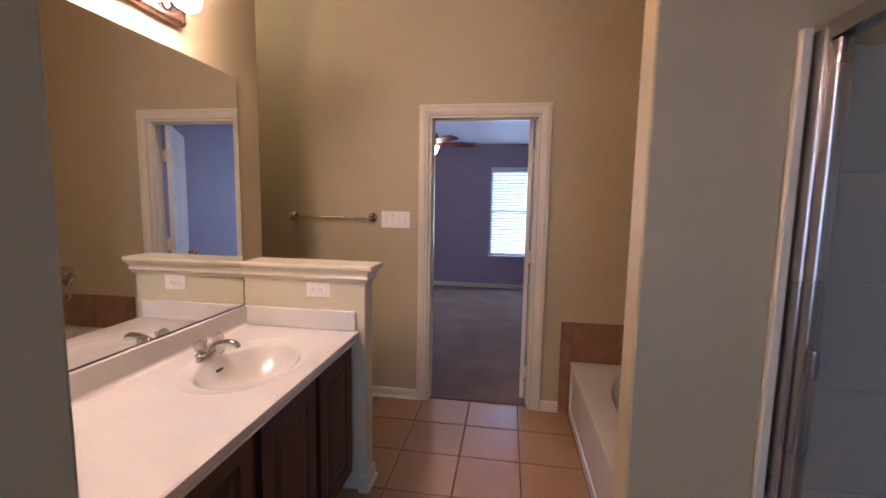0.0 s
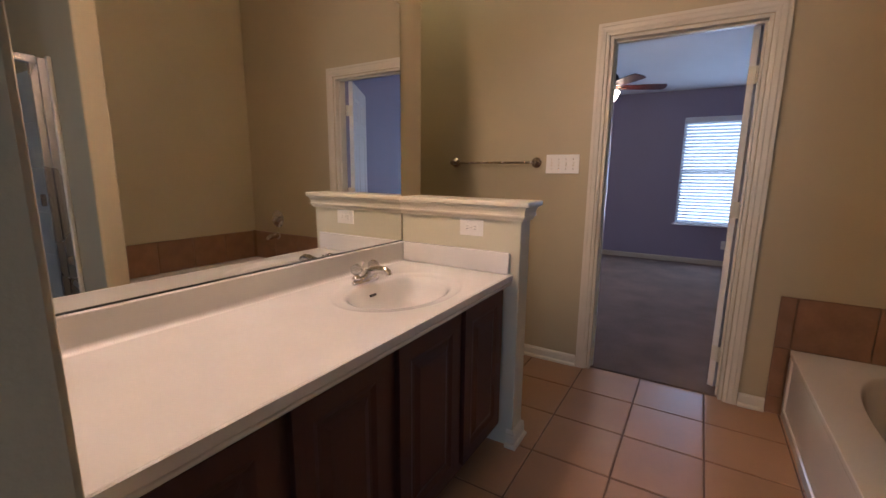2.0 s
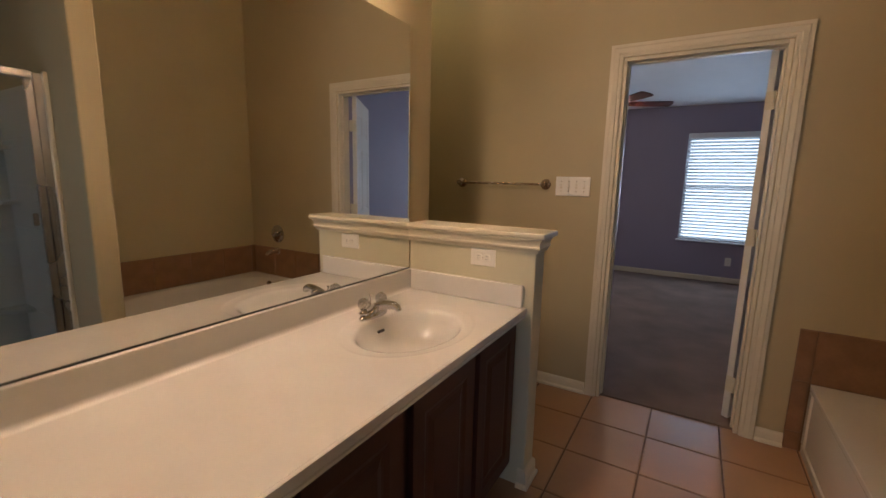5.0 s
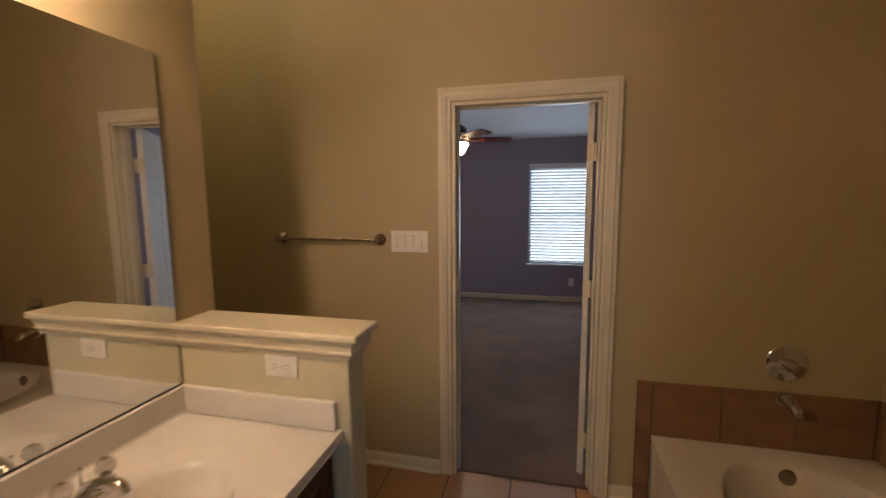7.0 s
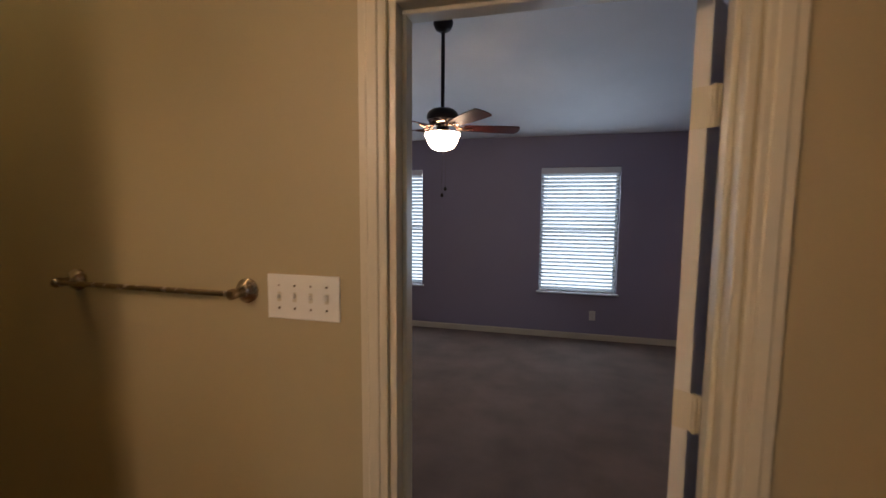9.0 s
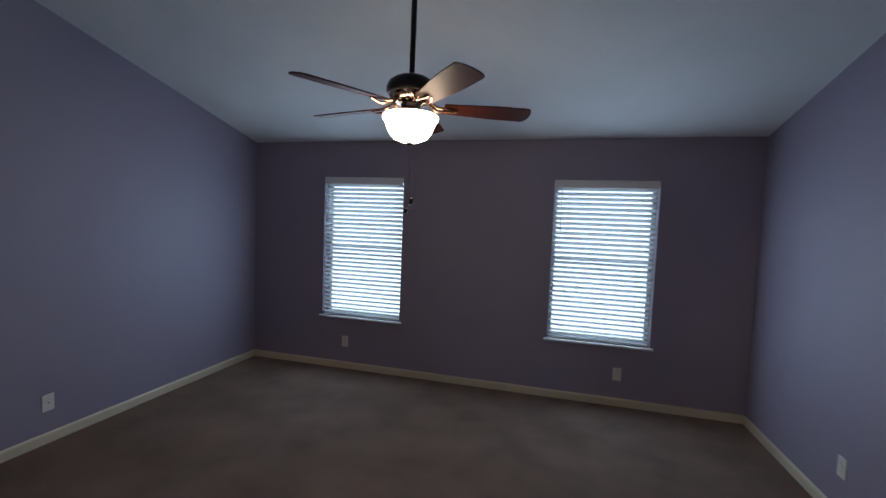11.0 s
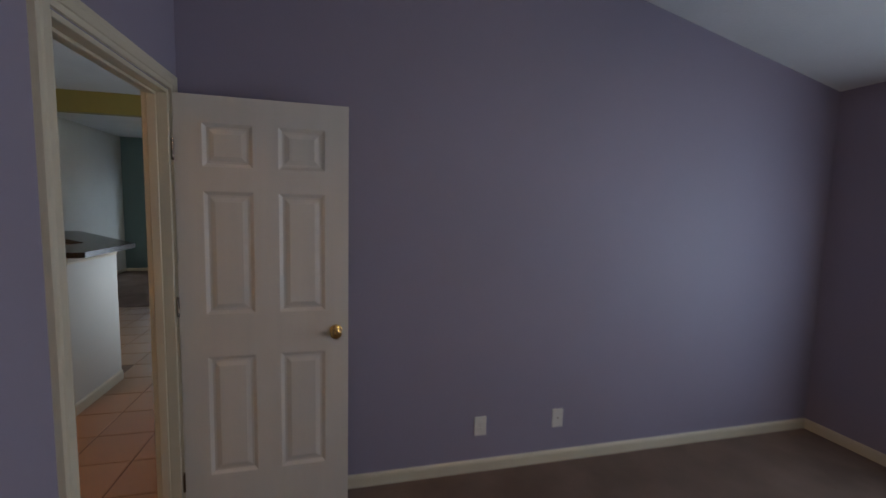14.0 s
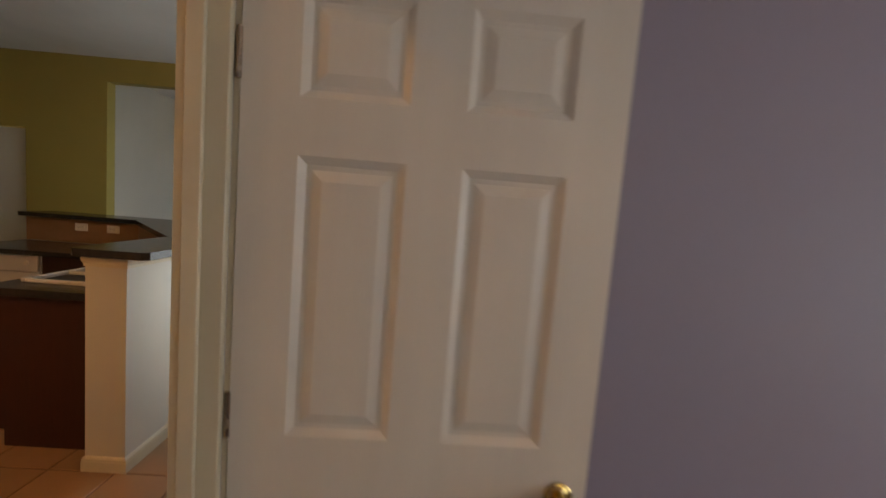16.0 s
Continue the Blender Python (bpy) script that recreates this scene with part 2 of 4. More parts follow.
def lathe(bm, profile, m=Matrix(), steps=32, stretch=(1, 1)):
    """Turns (radius, height) pairs about z, then moves them by m."""
    rings = []
    for r, h in profile:
        if r < 1e-6:
            rings.append([bm.verts.new(m @ Vector((0, 0, h)))])
        else:
            rings.append([bm.verts.new(m @ Vector((stretch[0] * r * math.cos(math.tau * i / steps), stretch[1] * r * math.sin(math.tau * i / steps), h))) for i in range(steps)])
    for a, b in zip(rings, rings[1:]):
        for i in range(steps):
            j = (i + 1) % steps
            quad = [a[i % len(a)], a[j % len(a)], b[j % len(b)], b[i % len(b)]]
            quad = list(dict.fromkeys(quad))
            if len(quad) > 2:
                bm.faces.new(quad)
    return bm


def tube(bm, points, radius, steps=12):
    """A round bar along points, with radius a number or one per point."""
    pts = [Vector(p) for p in points]
    radii = radius if isinstance(radius, (list, tuple)) else [radius] * len(pts)
    rings = []
    for i, p in enumerate(pts):
        way = (pts[min(i + 1, len(pts) - 1)] - pts[max(i - 1, 0)]).normalized()
        side = way.cross(Vector((0.31, 0.17, 0.93))).normalized()
        up = side.cross(way)
        rings.append([bm.verts.new(p + radii[i] * (math.cos(math.tau * k / steps) * side + math.sin(math.tau * k / steps) * up)) for k in range(steps)])
    for a, b in zip(rings, rings[1:]):
        for k in range(steps):
            bm.faces.new((a[k], a[(k + 1) % steps], b[(k + 1) % steps], b[k]))
    bm.faces.new(rings[0][::-1])
    bm.faces.new(rings[-1])
    return bm


def sweep(bm, path, profile, normal, closed=False):
    """A moulding: a profile of (across, proud) pairs carried along a path lying in a plane with that normal, mitred at its corners."""
    pts, nrm = [Vector(p) for p in path], Vector(normal)
    rings, n = [], len(pts)
    for i, p in enumerate(pts):
        before = (pts[i] - pts[i - 1]).normalized() if i or closed else None
        after = (pts[(i + 1) % n] - pts[i]).normalized() if i < n - 1 or closed else None
        before, after = before or after, after or before
        s0, s1 = before.cross(nrm), after.cross(nrm)
        side = (s0 + s1).normalized()
        side = side / max(0.2, side.dot(s0))
        rings.append([bm.verts.new(p + u * side + v * nrm) for u, v in profile])
    k = len(profile)
    for a, b in list(zip(rings, rings[1:])) + ([(rings[-1], rings[0])] if closed else []):
        for j in range(k):
            bm.faces.new((a[j], a[(j + 1) % k], b[(j + 1) % k], b[j]))
    if not closed:
        bm.faces.new(rings[0][::-1])
        bm.faces.new(rings[-1])
    return bm


def mesh_of(name, bm, mat, smooth=False):
    bmesh.ops.recalc_face_normals(bm, faces=bm.faces)
    me = bpy.data.meshes.new(name)
    bm.to_mesh(me)
    bm.free()
    me.materials.append(mat)
    if smooth:
        for f in me.polygons:
            f.use_smooth = True
        me.set_sharp_from_angle(angle=radians(40))
    return me


def part(name, bm, mat, parent, label="", smooth=False):
    ob = new(name, mesh_of(name, bm, mat, smooth))
    ob.parent = parent
    return tagged(ob, label)


def structure(name, bm, mat, label, category="wall", smooth=False):
    return tagged(new(name, mesh_of(name, bm, mat, smooth)), label, category, kind="structure")


def thing(name, label, category, group="", m=None):
    ob = new(name)
    ob.empty_display_size = 0.1
    if m is not None:
        ob.matrix_world = m
    return tagged(ob, label, category, group)


def wall_with_holes(name, axis, a0, a1, b0, b1, top, holes, mat, label, bottom=-0.05, top2=None):
    """An upright wall along x or y, from a0 to a1, b0 to b1 thick, with holes (from, to, sill, head). top2: height at the a1 end."""
    bm = bmesh.new()
    cuts = sorted({a0, a1, *[h[0] for h in holes], *[h[1] for h in holes]})
    for s, e in zip(cuts, cuts[1:]):
        solid = [(bottom, top)]
        for h0, h1, z0, z1 in holes:
            if h0 <= s and e <= h1:
                solid = [(bottom, z0), (z1, top)]
        for z0, z1 in solid:
            if z1 - z0 > 1e-4:
                if axis == "x":
                    slab(bm, s, e, b0, b1, z0, z1)
                else:
                    slab(bm, b0, b1, s, e, z0, z1)
    bmesh.ops.remove_doubles(bm, verts=bm.verts, dist=1e-5)
    return structure(name, bm, mat, label)


def prism(outline, z0, z1):
    """An upright prism over a plan outline."""
    bm = bmesh.new()
    low = [bm.verts.new((x, y, z0)) for x, y in outline]
    high = [bm.verts.new((x, y, z1)) for x, y in outline]
    bm.faces.new(low[::-1])
    bm.faces.new(high)
    for i in range(len(low)):
        j = (i + 1) % len(low)
        bm.faces.new((low[i], low[j], high[j], high[i]))
    return bm


# ---- large structure ----
Y0, Y1 = 2.83, 3.02          # the wall between bathroom and bedroom
YD, JOG = 2.945, -1.05          # thinner stretch of that wall round the bathroom door
HALL_Y = 2.925                # hall face of the same wall
BX0, BX1, BY1 = -3.44, 1.44, 7.075   # the bedroom
PLATE, SLOPE = 2.41, 0.237
MX = -1.197                   # face of the mirror wall
BATH_TOP = 3.1
DOOR_A, DOOR_B = -0.46, 0.285  # bathroom door opening
ENT_A, ENT_B = -3.333, -2.54 # bedroom entry opening
HEAD = 2.035

# the wall between the rooms: bathroom side beige, bedroom side lavender, a core each
wall_with_holes("wall_bath_north", "x", -2.45, 1.62, Y0, YD - 0.05, 3.3, [(DOOR_A, DOOR_B, -0.05, HEAD)], BEIGE, "beige painted bathroom wall with a doorway")
wall_with_holes("wall_bedroom_south", "x", BX0 - 0.12, JOG, HALL_Y + 0.05, Y1, 3.5, [(ENT_A, ENT_B, -0.05, HEAD)], LAVENDER, "lavender painted bedroom wall with the entry doorway")
wall_with_holes("wall_bedroom_south_east", "x", JOG, BX1 + 0.12, YD - 0.05, YD, 3.5, [(DOOR_A, DOOR_B, -0.05, HEAD)], LAVENDER, "lavender painted bedroom wall with the bathroom doorway")
structure("wall_core", box(-2.45, JOG, YD - 0.05, HALL_Y + 0.05, -0.05, 3.3), BEIGE, "core of the wall between bedroom and bathroom")
# the first hole is an added opening, out of view, to light the bar wall
wall_with_holes("wall_hall_north", "x", -12.2, -2.45, HALL_Y, HALL_Y + 0.05, 3.3, [(-7.05, -5.35, 0.7, 2.2), (ENT_A, ENT_B, -0.05, HEAD)], PALE, "pale painted hall wall with a doorway")
wall_with_holes("wall_bedroom_north", "x", BX0 - 0.12, BX1 + 0.12, BY1, BY1 + 0.15, 2.7,
                [(-2.585, -1.695, 0.57, 2.045), (-0.22, 0.67, 0.57, 2.045)], LAVENDER, "lavender painted wall with two windows")
structure("wall_bedroom_west", box(BX0 - 0.12, BX0, Y1, BY1, -0.05, 3.5), LAVENDER, "lavender painted bedroom side wall")
structure("wall_bedroom_east", box(BX1, BX1 + 0.12, YD, BY1, -0.05, 3.5), LAVENDER, "lavender painted bedroom side wall")
bm = bmesh.new()
y_lo, y_hi = Y0 - 0.05, BY1 + 0.2
z_lo, z_hi = PLATE + SLOPE * (BY1 - y_lo), PLATE + SLOPE * (BY1 - y_hi)
vs = [bm.verts.new(c) for c in ((BX0 - 0.2, y_lo, z_lo), (BX1 + 0.2, y_lo, z_lo), (BX1 + 0.2, y_hi, z_hi), (BX0 - 0.2, y_hi, z_hi),
                                (BX0 - 0.2, y_lo, z_lo + 0.12), (BX1 + 0.2, y_lo, z_lo + 0.12), (BX1 + 0.2, y_hi, z_hi + 0.12), (BX0 - 0.2, y_hi, z_hi + 0.12))]
for f in ((0, 1, 2, 3), (7, 6, 5, 4), (0, 4, 5, 1), (1, 5, 6, 2), (2, 6, 7, 3), (3, 7, 4, 0)):
    bm.faces.new([vs[i] for i in f])
structure("ceiling_bedroom", bm, CEILING, "white textured sloping bedroom ceiling", "ceiling")
structure("floor_bedroom", prism([(BX0, 2.932), (-2.448, 2.932), (-2.448, 2.868), (BX1, 2.868), (BX1, BY1), (BX0, BY1)], -0.05, 0.008), CARPET, "short beige wall-to-wall carpet", "carpet")

# bathroom
structure("wall_mirror_side", box(MX - 0.15, MX, 0.21, 1.975, -0.05, BATH_TOP), BEIGE, "beige painted wall behind the vanity mirror")
structure("wall_toilet_nook", box(-2.45, -2.30, 0.083, Y0, -0.05, BATH_TOP), BEIGE, "beige painted nook side wall")
structure("wall_nook_south", box(-2.30, MX - 0.15, 1.0, 1.1, -0.05, BATH_TOP), BEIGE, "beige painted nook end wall")
structure("wall_stub", box(-2.30, -0.265, 0.083, 0.21, -0.05, BATH_TOP, bevel=0.006, segments=2), BEIGE, "beige painted wall end beside the vanity")
structure("wall_pony", box(MX, -0.568, 1.81, 1.92, -0.05, 1.075, bevel=0.004), CREAM, "low cream half wall at the end of the vanity")
structure("wall_partition", box(0.458, 1.62, 1.14, 1.26, -0.05, BATH_TOP, bevel=0.008, segments=2), BEIGE, "beige painted wall between bathtub and shower")
structure("wall_tub_east", box(1.48, 1.60, 1.26, Y0, -0.05, BATH_TOP), BEIGE, "beige painted wall behind the bathtub")
structure("wall_shower_east", box(1.62, 1.75, -1.75, 1.4, -0.05, BATH_TOP), BEIGE, "painted wall behind the shower")
structure("wall_shower_south", box(1.58, 1.62, -1.63, -1.6, -0.05, BATH_TOP), BEIGE, "painted wall closing the shower")
wall_with_holes("wall_bath_south", "x", -2.3, 1.75, -1.75, -1.63, BATH_TOP, [(0.0, 0.8, 0.9, 2.1)], BEIGE, "beige painted end wall with a window opening")
structure("wall_bath_west", box(-2.45, -2.30, -1.75, 0.083, -0.05, BATH_TOP), BEIGE, "beige painted side wall")
# ceiling out of view; beige instead of white so less light bounces back
structure("ceiling_bath", box(-2.45, 1.75, -1.75, Y0 + 0.02, BATH_TOP, BATH_TOP + 0.12), BEIGE, "unseen bathroom ceiling, beige to cut bounced light", "ceiling")
floor_bath = structure("floor_bath", box(-2.45, 1.75, -1.75, 2.868, -0.12, -0.004), GROUT, "tan ceramic tile floor with brown grout", "tile floor")

# hall, kitchen and living room beyond the entry
KX = -7.30
wall_with_holes("wall_kitchen_west", "y", -3.2, 2.925, KX - 0.12, KX, 2.85, [(-0.16, 2.925, -0.05, 2.60), (-1.9, -1.02, -0.05, 2.04)], YELLOW, "mustard yellow kitchen wall with a wide opening")
structure("wall_hall_east", box(-2.55, -2.45, -3.2, HALL_Y, -0.05, 3.0), PALE, "pale painted hall wall")
structure("wall_kitchen_south", box(KX - 0.12, -2.45, -3.3, -3.2, -0.05, 3.0), YELLOW, "mustard yellow kitchen wall")
structure("ceiling_kitchen", box(KX - 0.12, -2.45, -3.3, HALL_Y, 2.85, 2.95), CEILING, "white kitchen ceiling", "ceiling")
structure("wall_living_south", box(-12.0, KX - 0.12, -0.92, -0.80, -0.05, 3.1), PALE, "pale cream living room wall")
wall_with_holes("wall_living_west", "y", -0.92, 2.925, -12.0, -11.85, 3.1, [(-0.30, 0.62, 0.66, 2.09)], TEAL, "dark teal living room wall with a window")
structure("ceiling_living", box(-12.0, KX - 0.12, -0.92, HALL_Y, 2.92, 3.05), CEILING, "white living room ceiling", "ceiling")
floor_hall = structure("floor_hall", box(-8.2, -2.45, -3.3, 2.93, -0.12, -0.004), GROUT, "tan ceramic tile hall and kitchen floor", "tile floor")
structure("floor_living", box(-12.0, -8.2, -0.92, 2.925, -0.12, 0.006), CARPET, "beige living room carpet", "carpet")
for nm, bx in (("backdrop_north", (-12, 12, 9.6, 9.7, -0.5, 6.0)), ("backdrop_west", (-16.1, -16.0, -8, 8, -0.5, 7.0))):
    structure(nm, box(*bx), HAZE, "bright hazy daylight outside the windows", "backdrop")
structure("ground", box(-60, 60, -60, 60, -0.6, -0.5), OUTDOORS, "lawn outside the house", "ground")

# daylight in the openings
window_light(-2.57, -1.71, BY1 + 0.002, 0.6, 1.9, WINDOW_LIGHT, -1)
window_light(-0.205, 0.655, BY1 + 0.002, 0.6, 1.9, WINDOW_LIGHT, -1)
window_light(-0.28, 0.60, -12.03, 0.68, 2.07, LIVING_LIGHT, 1, "x")
# added light in the unseen hall opening, brightens the bar wall's side
window_light(-7.0, -5.4, HALL_Y + 0.03, 0.72, 2.18, 14.0, -1)
window_light(0.02, 0.78, -1.70, 0.92, 2.08, SOUTH_LIGHT, 1)

# ---- trim ----
CASE = [(0, 0), (0, 0.011), (0.006, 0.013), (0.018, 0.013), (0.022, 0.017), (0.044, 0.019), (0.05, 0.016), (0.066, 0.016), (0.068, 0)]


def casing(name, a, b, y, facing, label):
    """Moulded trim round a doorway in a wall along x."""
    path = [(a - 0.004, y, 0), (a - 0.004, y, HEAD + 0.004), (b + 0.004, y, HEAD + 0.004), (b + 0.004, y, 0)]
    if facing < 0:
        path = path[::-1]
    bm = sweep(bmesh.new(), path, CASE, (0, facing, 0))
    return structure(name, bm, TRIM, label, "door casing")


def jamb(name, a, b, y0, y1, label):
    """Lining of a doorway with its stop."""
    bm = bmesh.new()
    for x0, x1 in ((a, a + 0.018), (b - 0.018, b)):
        slab(bm, x0, x1, y0 - 0.002, y1 + 0.002, 0, HEAD, bevel=0.002)
    slab(bm, a + 0.018, b - 0.018, y0 - 0.002, y1 + 0.002, HEAD - 0.018, HEAD, bevel=0.002)
    for x0, x1 in ((a + 0.018, a + 0.029), (b - 0.029, b - 0.018)):
        slab(bm, x0, x1, y1 - 0.075, y1 - 0.04, 0, HEAD - 0.029, bevel=0.002)
    slab(bm, a + 0.018, b - 0.018, y1 - 0.075, y1 - 0.04, HEAD - 0.029, HEAD - 0.018, bevel=0.002)
    return structure(name, bm, TRIM, label, "door frame")


jamb("door_frame_bath", DOOR_A, DOOR_B, Y0, YD, "cream painted bathroom door frame with a stop")
jamb("door_frame_entry", ENT_A, ENT_B, HALL_Y, Y1, "cream painted bedroom door frame with a stop")
casing("trim_bath_door", DOOR_A, DOOR_B, Y0, -1, "cream moulded casing round the bathroom doorway")
casing("trim_bath_door_bedroom", DOOR_A, DOOR_B, YD, 1, "cream moulded casing on the bedroom side")
casing("trim_entry_bedroom", ENT_A, ENT_B, Y1, 1, "cream moulded casing round the bedroom entry")
casing("trim_entry_hall", ENT_A, ENT_B, HALL_Y, -1, "cream moulded casing on the hall side")

BASE = [(0, 0), (0, 0.013), (-0.055, 0.013), (-0.055, 0.010), (-0.06, 0.011), (-0.069, 0.006), (-0.074, 0.0)]


SHOE = [(0, 0), (0, 0.024), (-0.010, 0.023), (-0.017, 0.018), (-0.020, 0.013), *BASE[2:]]


def baseboard(name, p, q, normal, label="cream moulded baseboard", z=0.0, profile=BASE):
    a, b = Vector((*p, z)), Vector((*q, z))
    nrm = Vector((*normal, 0))
    if (b - a).normalized().cross(nrm).z < 0:
        a, b = b, a
    bm = sweep(bmesh.new(), [a, b], [(-u, v) for u, v in profile], nrm)
    return structure(name, bm, TRIM, label, "baseboard")


baseboard("baseboard_north", (BX0, BY1), (BX1, BY1), (0, -1), z=0.006)
baseboard("baseboard_west", (BX0, Y1), (BX0, BY1), (1, 0), z=0.006)
baseboard("baseboard_east", (BX1, YD), (BX1, BY1), (-1, 0), z=0.006)
baseboard("baseboard_south_mid", (ENT_B + 0.075, Y1), (JOG, Y1), (0, 1), z=0.006)
baseboard("baseboard_south_east", (DOOR_B + 0.075, YD), (BX1, YD), (0, 1), z=0.006)
baseboard("baseboard_south_door", (JOG, YD), (DOOR_A - 0.075, YD), (0, 1), z=0.006)
baseboard("baseboard_bath_north", (-2.3, Y0), (DOOR_A - 0.075, Y0), (0, -1), profile=SHOE)
baseboard("baseboard_bath_north_east", (DOOR_B + 0.075, Y0), (0.478, Y0), (0, -1), profile=SHOE)
bm = sweep(bmesh.new(), [(-0.598, 1.81, 0), (-0.568, 1.81, 0), (-0.568, 1.92, 0), (MX, 1.92, 0)], [(0.0, 0), (0.024, 0), (0.023, 0.010), (0.018, 0.017), (0.013, 0.020), (0.013, 0.055), (0.011, 0.062), (0.012, 0.068), (0.006, 0.078), (0.0, 0.083)], (0, 0, 1))
structure("baseboard_pony", bm, TRIM, "cream moulded baseboard round the half wall", "baseboard")
baseboard("baseboard_living", (-12.0 + 0.15, -0.8), (KX - 0.12, -0.8), (0, 1))
baseboard("baseboard_teal", (-11.85, -0.8), (-11.85, HALL_Y), (1, 0))

# cap of the half wall: a board over a stepped moulding
cap = thing("half_wall_cap", "cream painted moulded cap on the half wall", "wall cap")
part("board", box(MX + 0.002, -0.525, 1.775, 1.955, 1.1185, 1.143, bevel=0.007, segments=3), TRIM, cap)
path = [(MX + 0.002, 1.81, 1.118), (-0.568, 1.81, 1.118), (-0.568, 1.92, 1.118), (MX + 0.002, 1.92, 1.118)]
part("moulding", sweep(bmesh.new(), path, [(-0.004, 0), (0.026, 0), (0.0255, -0.007), (0.021, -0.013), (0.018, -0.022), (0.017, -0.032), (0.0195, -0.035), (0.0195, -0.041), (0.014, -0.046), (0.010, -0.053), (0.009, -0.06), (-0.004, -0.06)], (0, 0, 1)), TRIM, cap)

# ---- doors ----
def panel_face(bm, xs, zs, panels, y, facing, recess=0.007, slope=0.016):
    """One face of a panelled leaf in the plane y: flat stiles and rails, and a sunk moulding round each panel opening."""
    for i in range(len(xs) - 1):
        for j in range(len(zs) - 1):
            x0, x1, z0, z1 = xs[i], xs[i + 1], zs[j], zs[j + 1]
            ring = [(x0, z0), (x1, z0), (x1, z1), (x0, z1)]
            outer = [bm.verts.new((x, y, z)) for x, z in ring]
            if (i, j) not in panels:
                bm.faces.new(outer)
                continue
            s = slope
            inner = [bm.verts.new((x, y - facing * recess, z)) for x, z in ((x0 + s, z0 + s), (x1 - s, z0 + s), (x1 - s, z1 - s), (x0 + s, z1 - s))]
            for k in range(4):
                bm.faces.new((outer[k], outer[(k + 1) % 4], inner[(k + 1) % 4], inner[k]))
            bm.faces.new(inner)
    return bm


def raised_field(x0, x1, z0, z1, y, facing, rise=0.007, slope=0.022):
    """The raised middle of a door panel."""
    bm = bmesh.new()
    low = [bm.verts.new((x, y, z)) for x, z in ((x0, z0), (x1, z0), (x1, z1), (x0, z1))]
    s = slope
    high = [bm.verts.new((x, y + facing * rise, z)) for x, z in ((x0 + s, z0 + s), (x1 - s, z0 + s), (x1 - s, z1 - s), (x0 + s, z1 - s))]
    for k in range(4):
        bm.faces.new((low[k], low[(k + 1) % 4], high[(k + 1) % 4], high[k]))
    bm.faces.new(high)
    return bm


def panel_leaf(body, w, h, t, xs, zs, panels, mat, recess=0.007, field=True):
    """A panelled leaf from x 0 to w, y 0 to t, as a part of body."""
    bm = bmesh.new()
    panel_face(bm, xs, zs, panels, 0.0, -1, recess)
    panel_face(bm, xs, zs, panels, t, 1, recess)
    for a, b in (((0, 0), (w, 0)), ((w, 0), (w, h)), ((w, h), (0, h)), ((0, h), (0, 0))):
        bm.faces.new([bm.verts.new(c) for c in ((a[0], 0, a[1] + zs[0]), (b[0], 0, b[1] + zs[0]), (b[0], t, b[1] + zs[0]), (a[0], t, a[1] + zs[0]))])
    bmesh.ops.remove_doubles(bm, verts=bm.verts, dist=1e-5)
    leaf = part("leaf", bm, mat, body)
    if field:
        for i, j in sorted(panels):
            e = 0.026
            for y, facing in ((recess - 0.0005, -1), (t - recess + 0.0005, 1)):
                part("panel", raised_field(xs[i] + e, xs[i + 1] - e, zs[j] + e, zs[j + 1] - e, y, facing), mat, leaf)
    return leaf


def knob(parent, x, z, t, mat):
    for facing, y in ((-1, 0.0), (1, t)):
        m = Matrix.Translation((x, y, z)) @ Matrix.Rotation(radians(90 if facing < 0 else -90), 4, "X")
        part("door_knob", lathe(bmesh.new(), [(0, 0), (0.031, 0), (0.031, 0.004), (0.026, 0.008), (0.012, 0.012), (0.011, 0.03), (0.018, 0.036), (0.027, 0.045), (0.029, 0.055), (0.026, 0.064), (0.016, 0.07), (0, 0.071)], m), mat, parent, "round polished metal knob", smooth=True)


def six_panel_door(name, hinge, turn, flip, label, knob_mat, reach=0.0):
    """A six-panel interior door leaf, 0.755 wide, hung on its x=0 edge; reach: how far painted hinge plates bridge a gap to the jamb."""
    w, t = 0.755, 0.035
    ob = thing(name, label, "door", m=pose(*hinge, 0, 0, turn))
    xs = [0, 0.112, 0.322, 0.433, 0.643, w]
    zs = [0.012, 0.24, 0.825, 1.03, 1.60, 1.71, 1.905, 2.025]
    cells = {(i, j) for i in (1, 3) for j in (1, 3, 5)}
    leaf = panel_leaf(ob, w, zs[-1] - zs[0], t, xs, zs, cells, DOOR_PAINT, recess=0.010)
    leaf.location.y = -t if flip else 0.0
    knob(leaf, 0.695, 0.925, t, knob_mat)
    for z in (0.22, 1.07, 1.78):
        bm = tube(bmesh.new(), [(-0.004, -reach / 2, z - 0.047), (-0.004, -reach / 2, z + 0.047)], 0.006, 10)
        slab(bm, -0.003, -0.0005, 0.002 - reach if not flip else -0.034, 0.034 if not flip else -0.002, z - 0.046, z + 0.046)
        part("hinge", bm, TRIM if reach else NICKEL, ob, "painted butt hinge" if reach else "steel butt hinge", smooth=True)
    return ob


# open against the side wall of the bedroom, hinge by the corner
six_panel_door("door_entry", (-3.331, 3.035, 0), 91.0, False, "white six-panel door standing open against the lavender wall", BRASS)
# bathroom door, swung into the bedroom
six_panel_door("door_bath", (0.247, 2.966, 0), 57.0, False, "white six-panel bathroom door standing open into the bedroom", BRASS, reach=0.028)


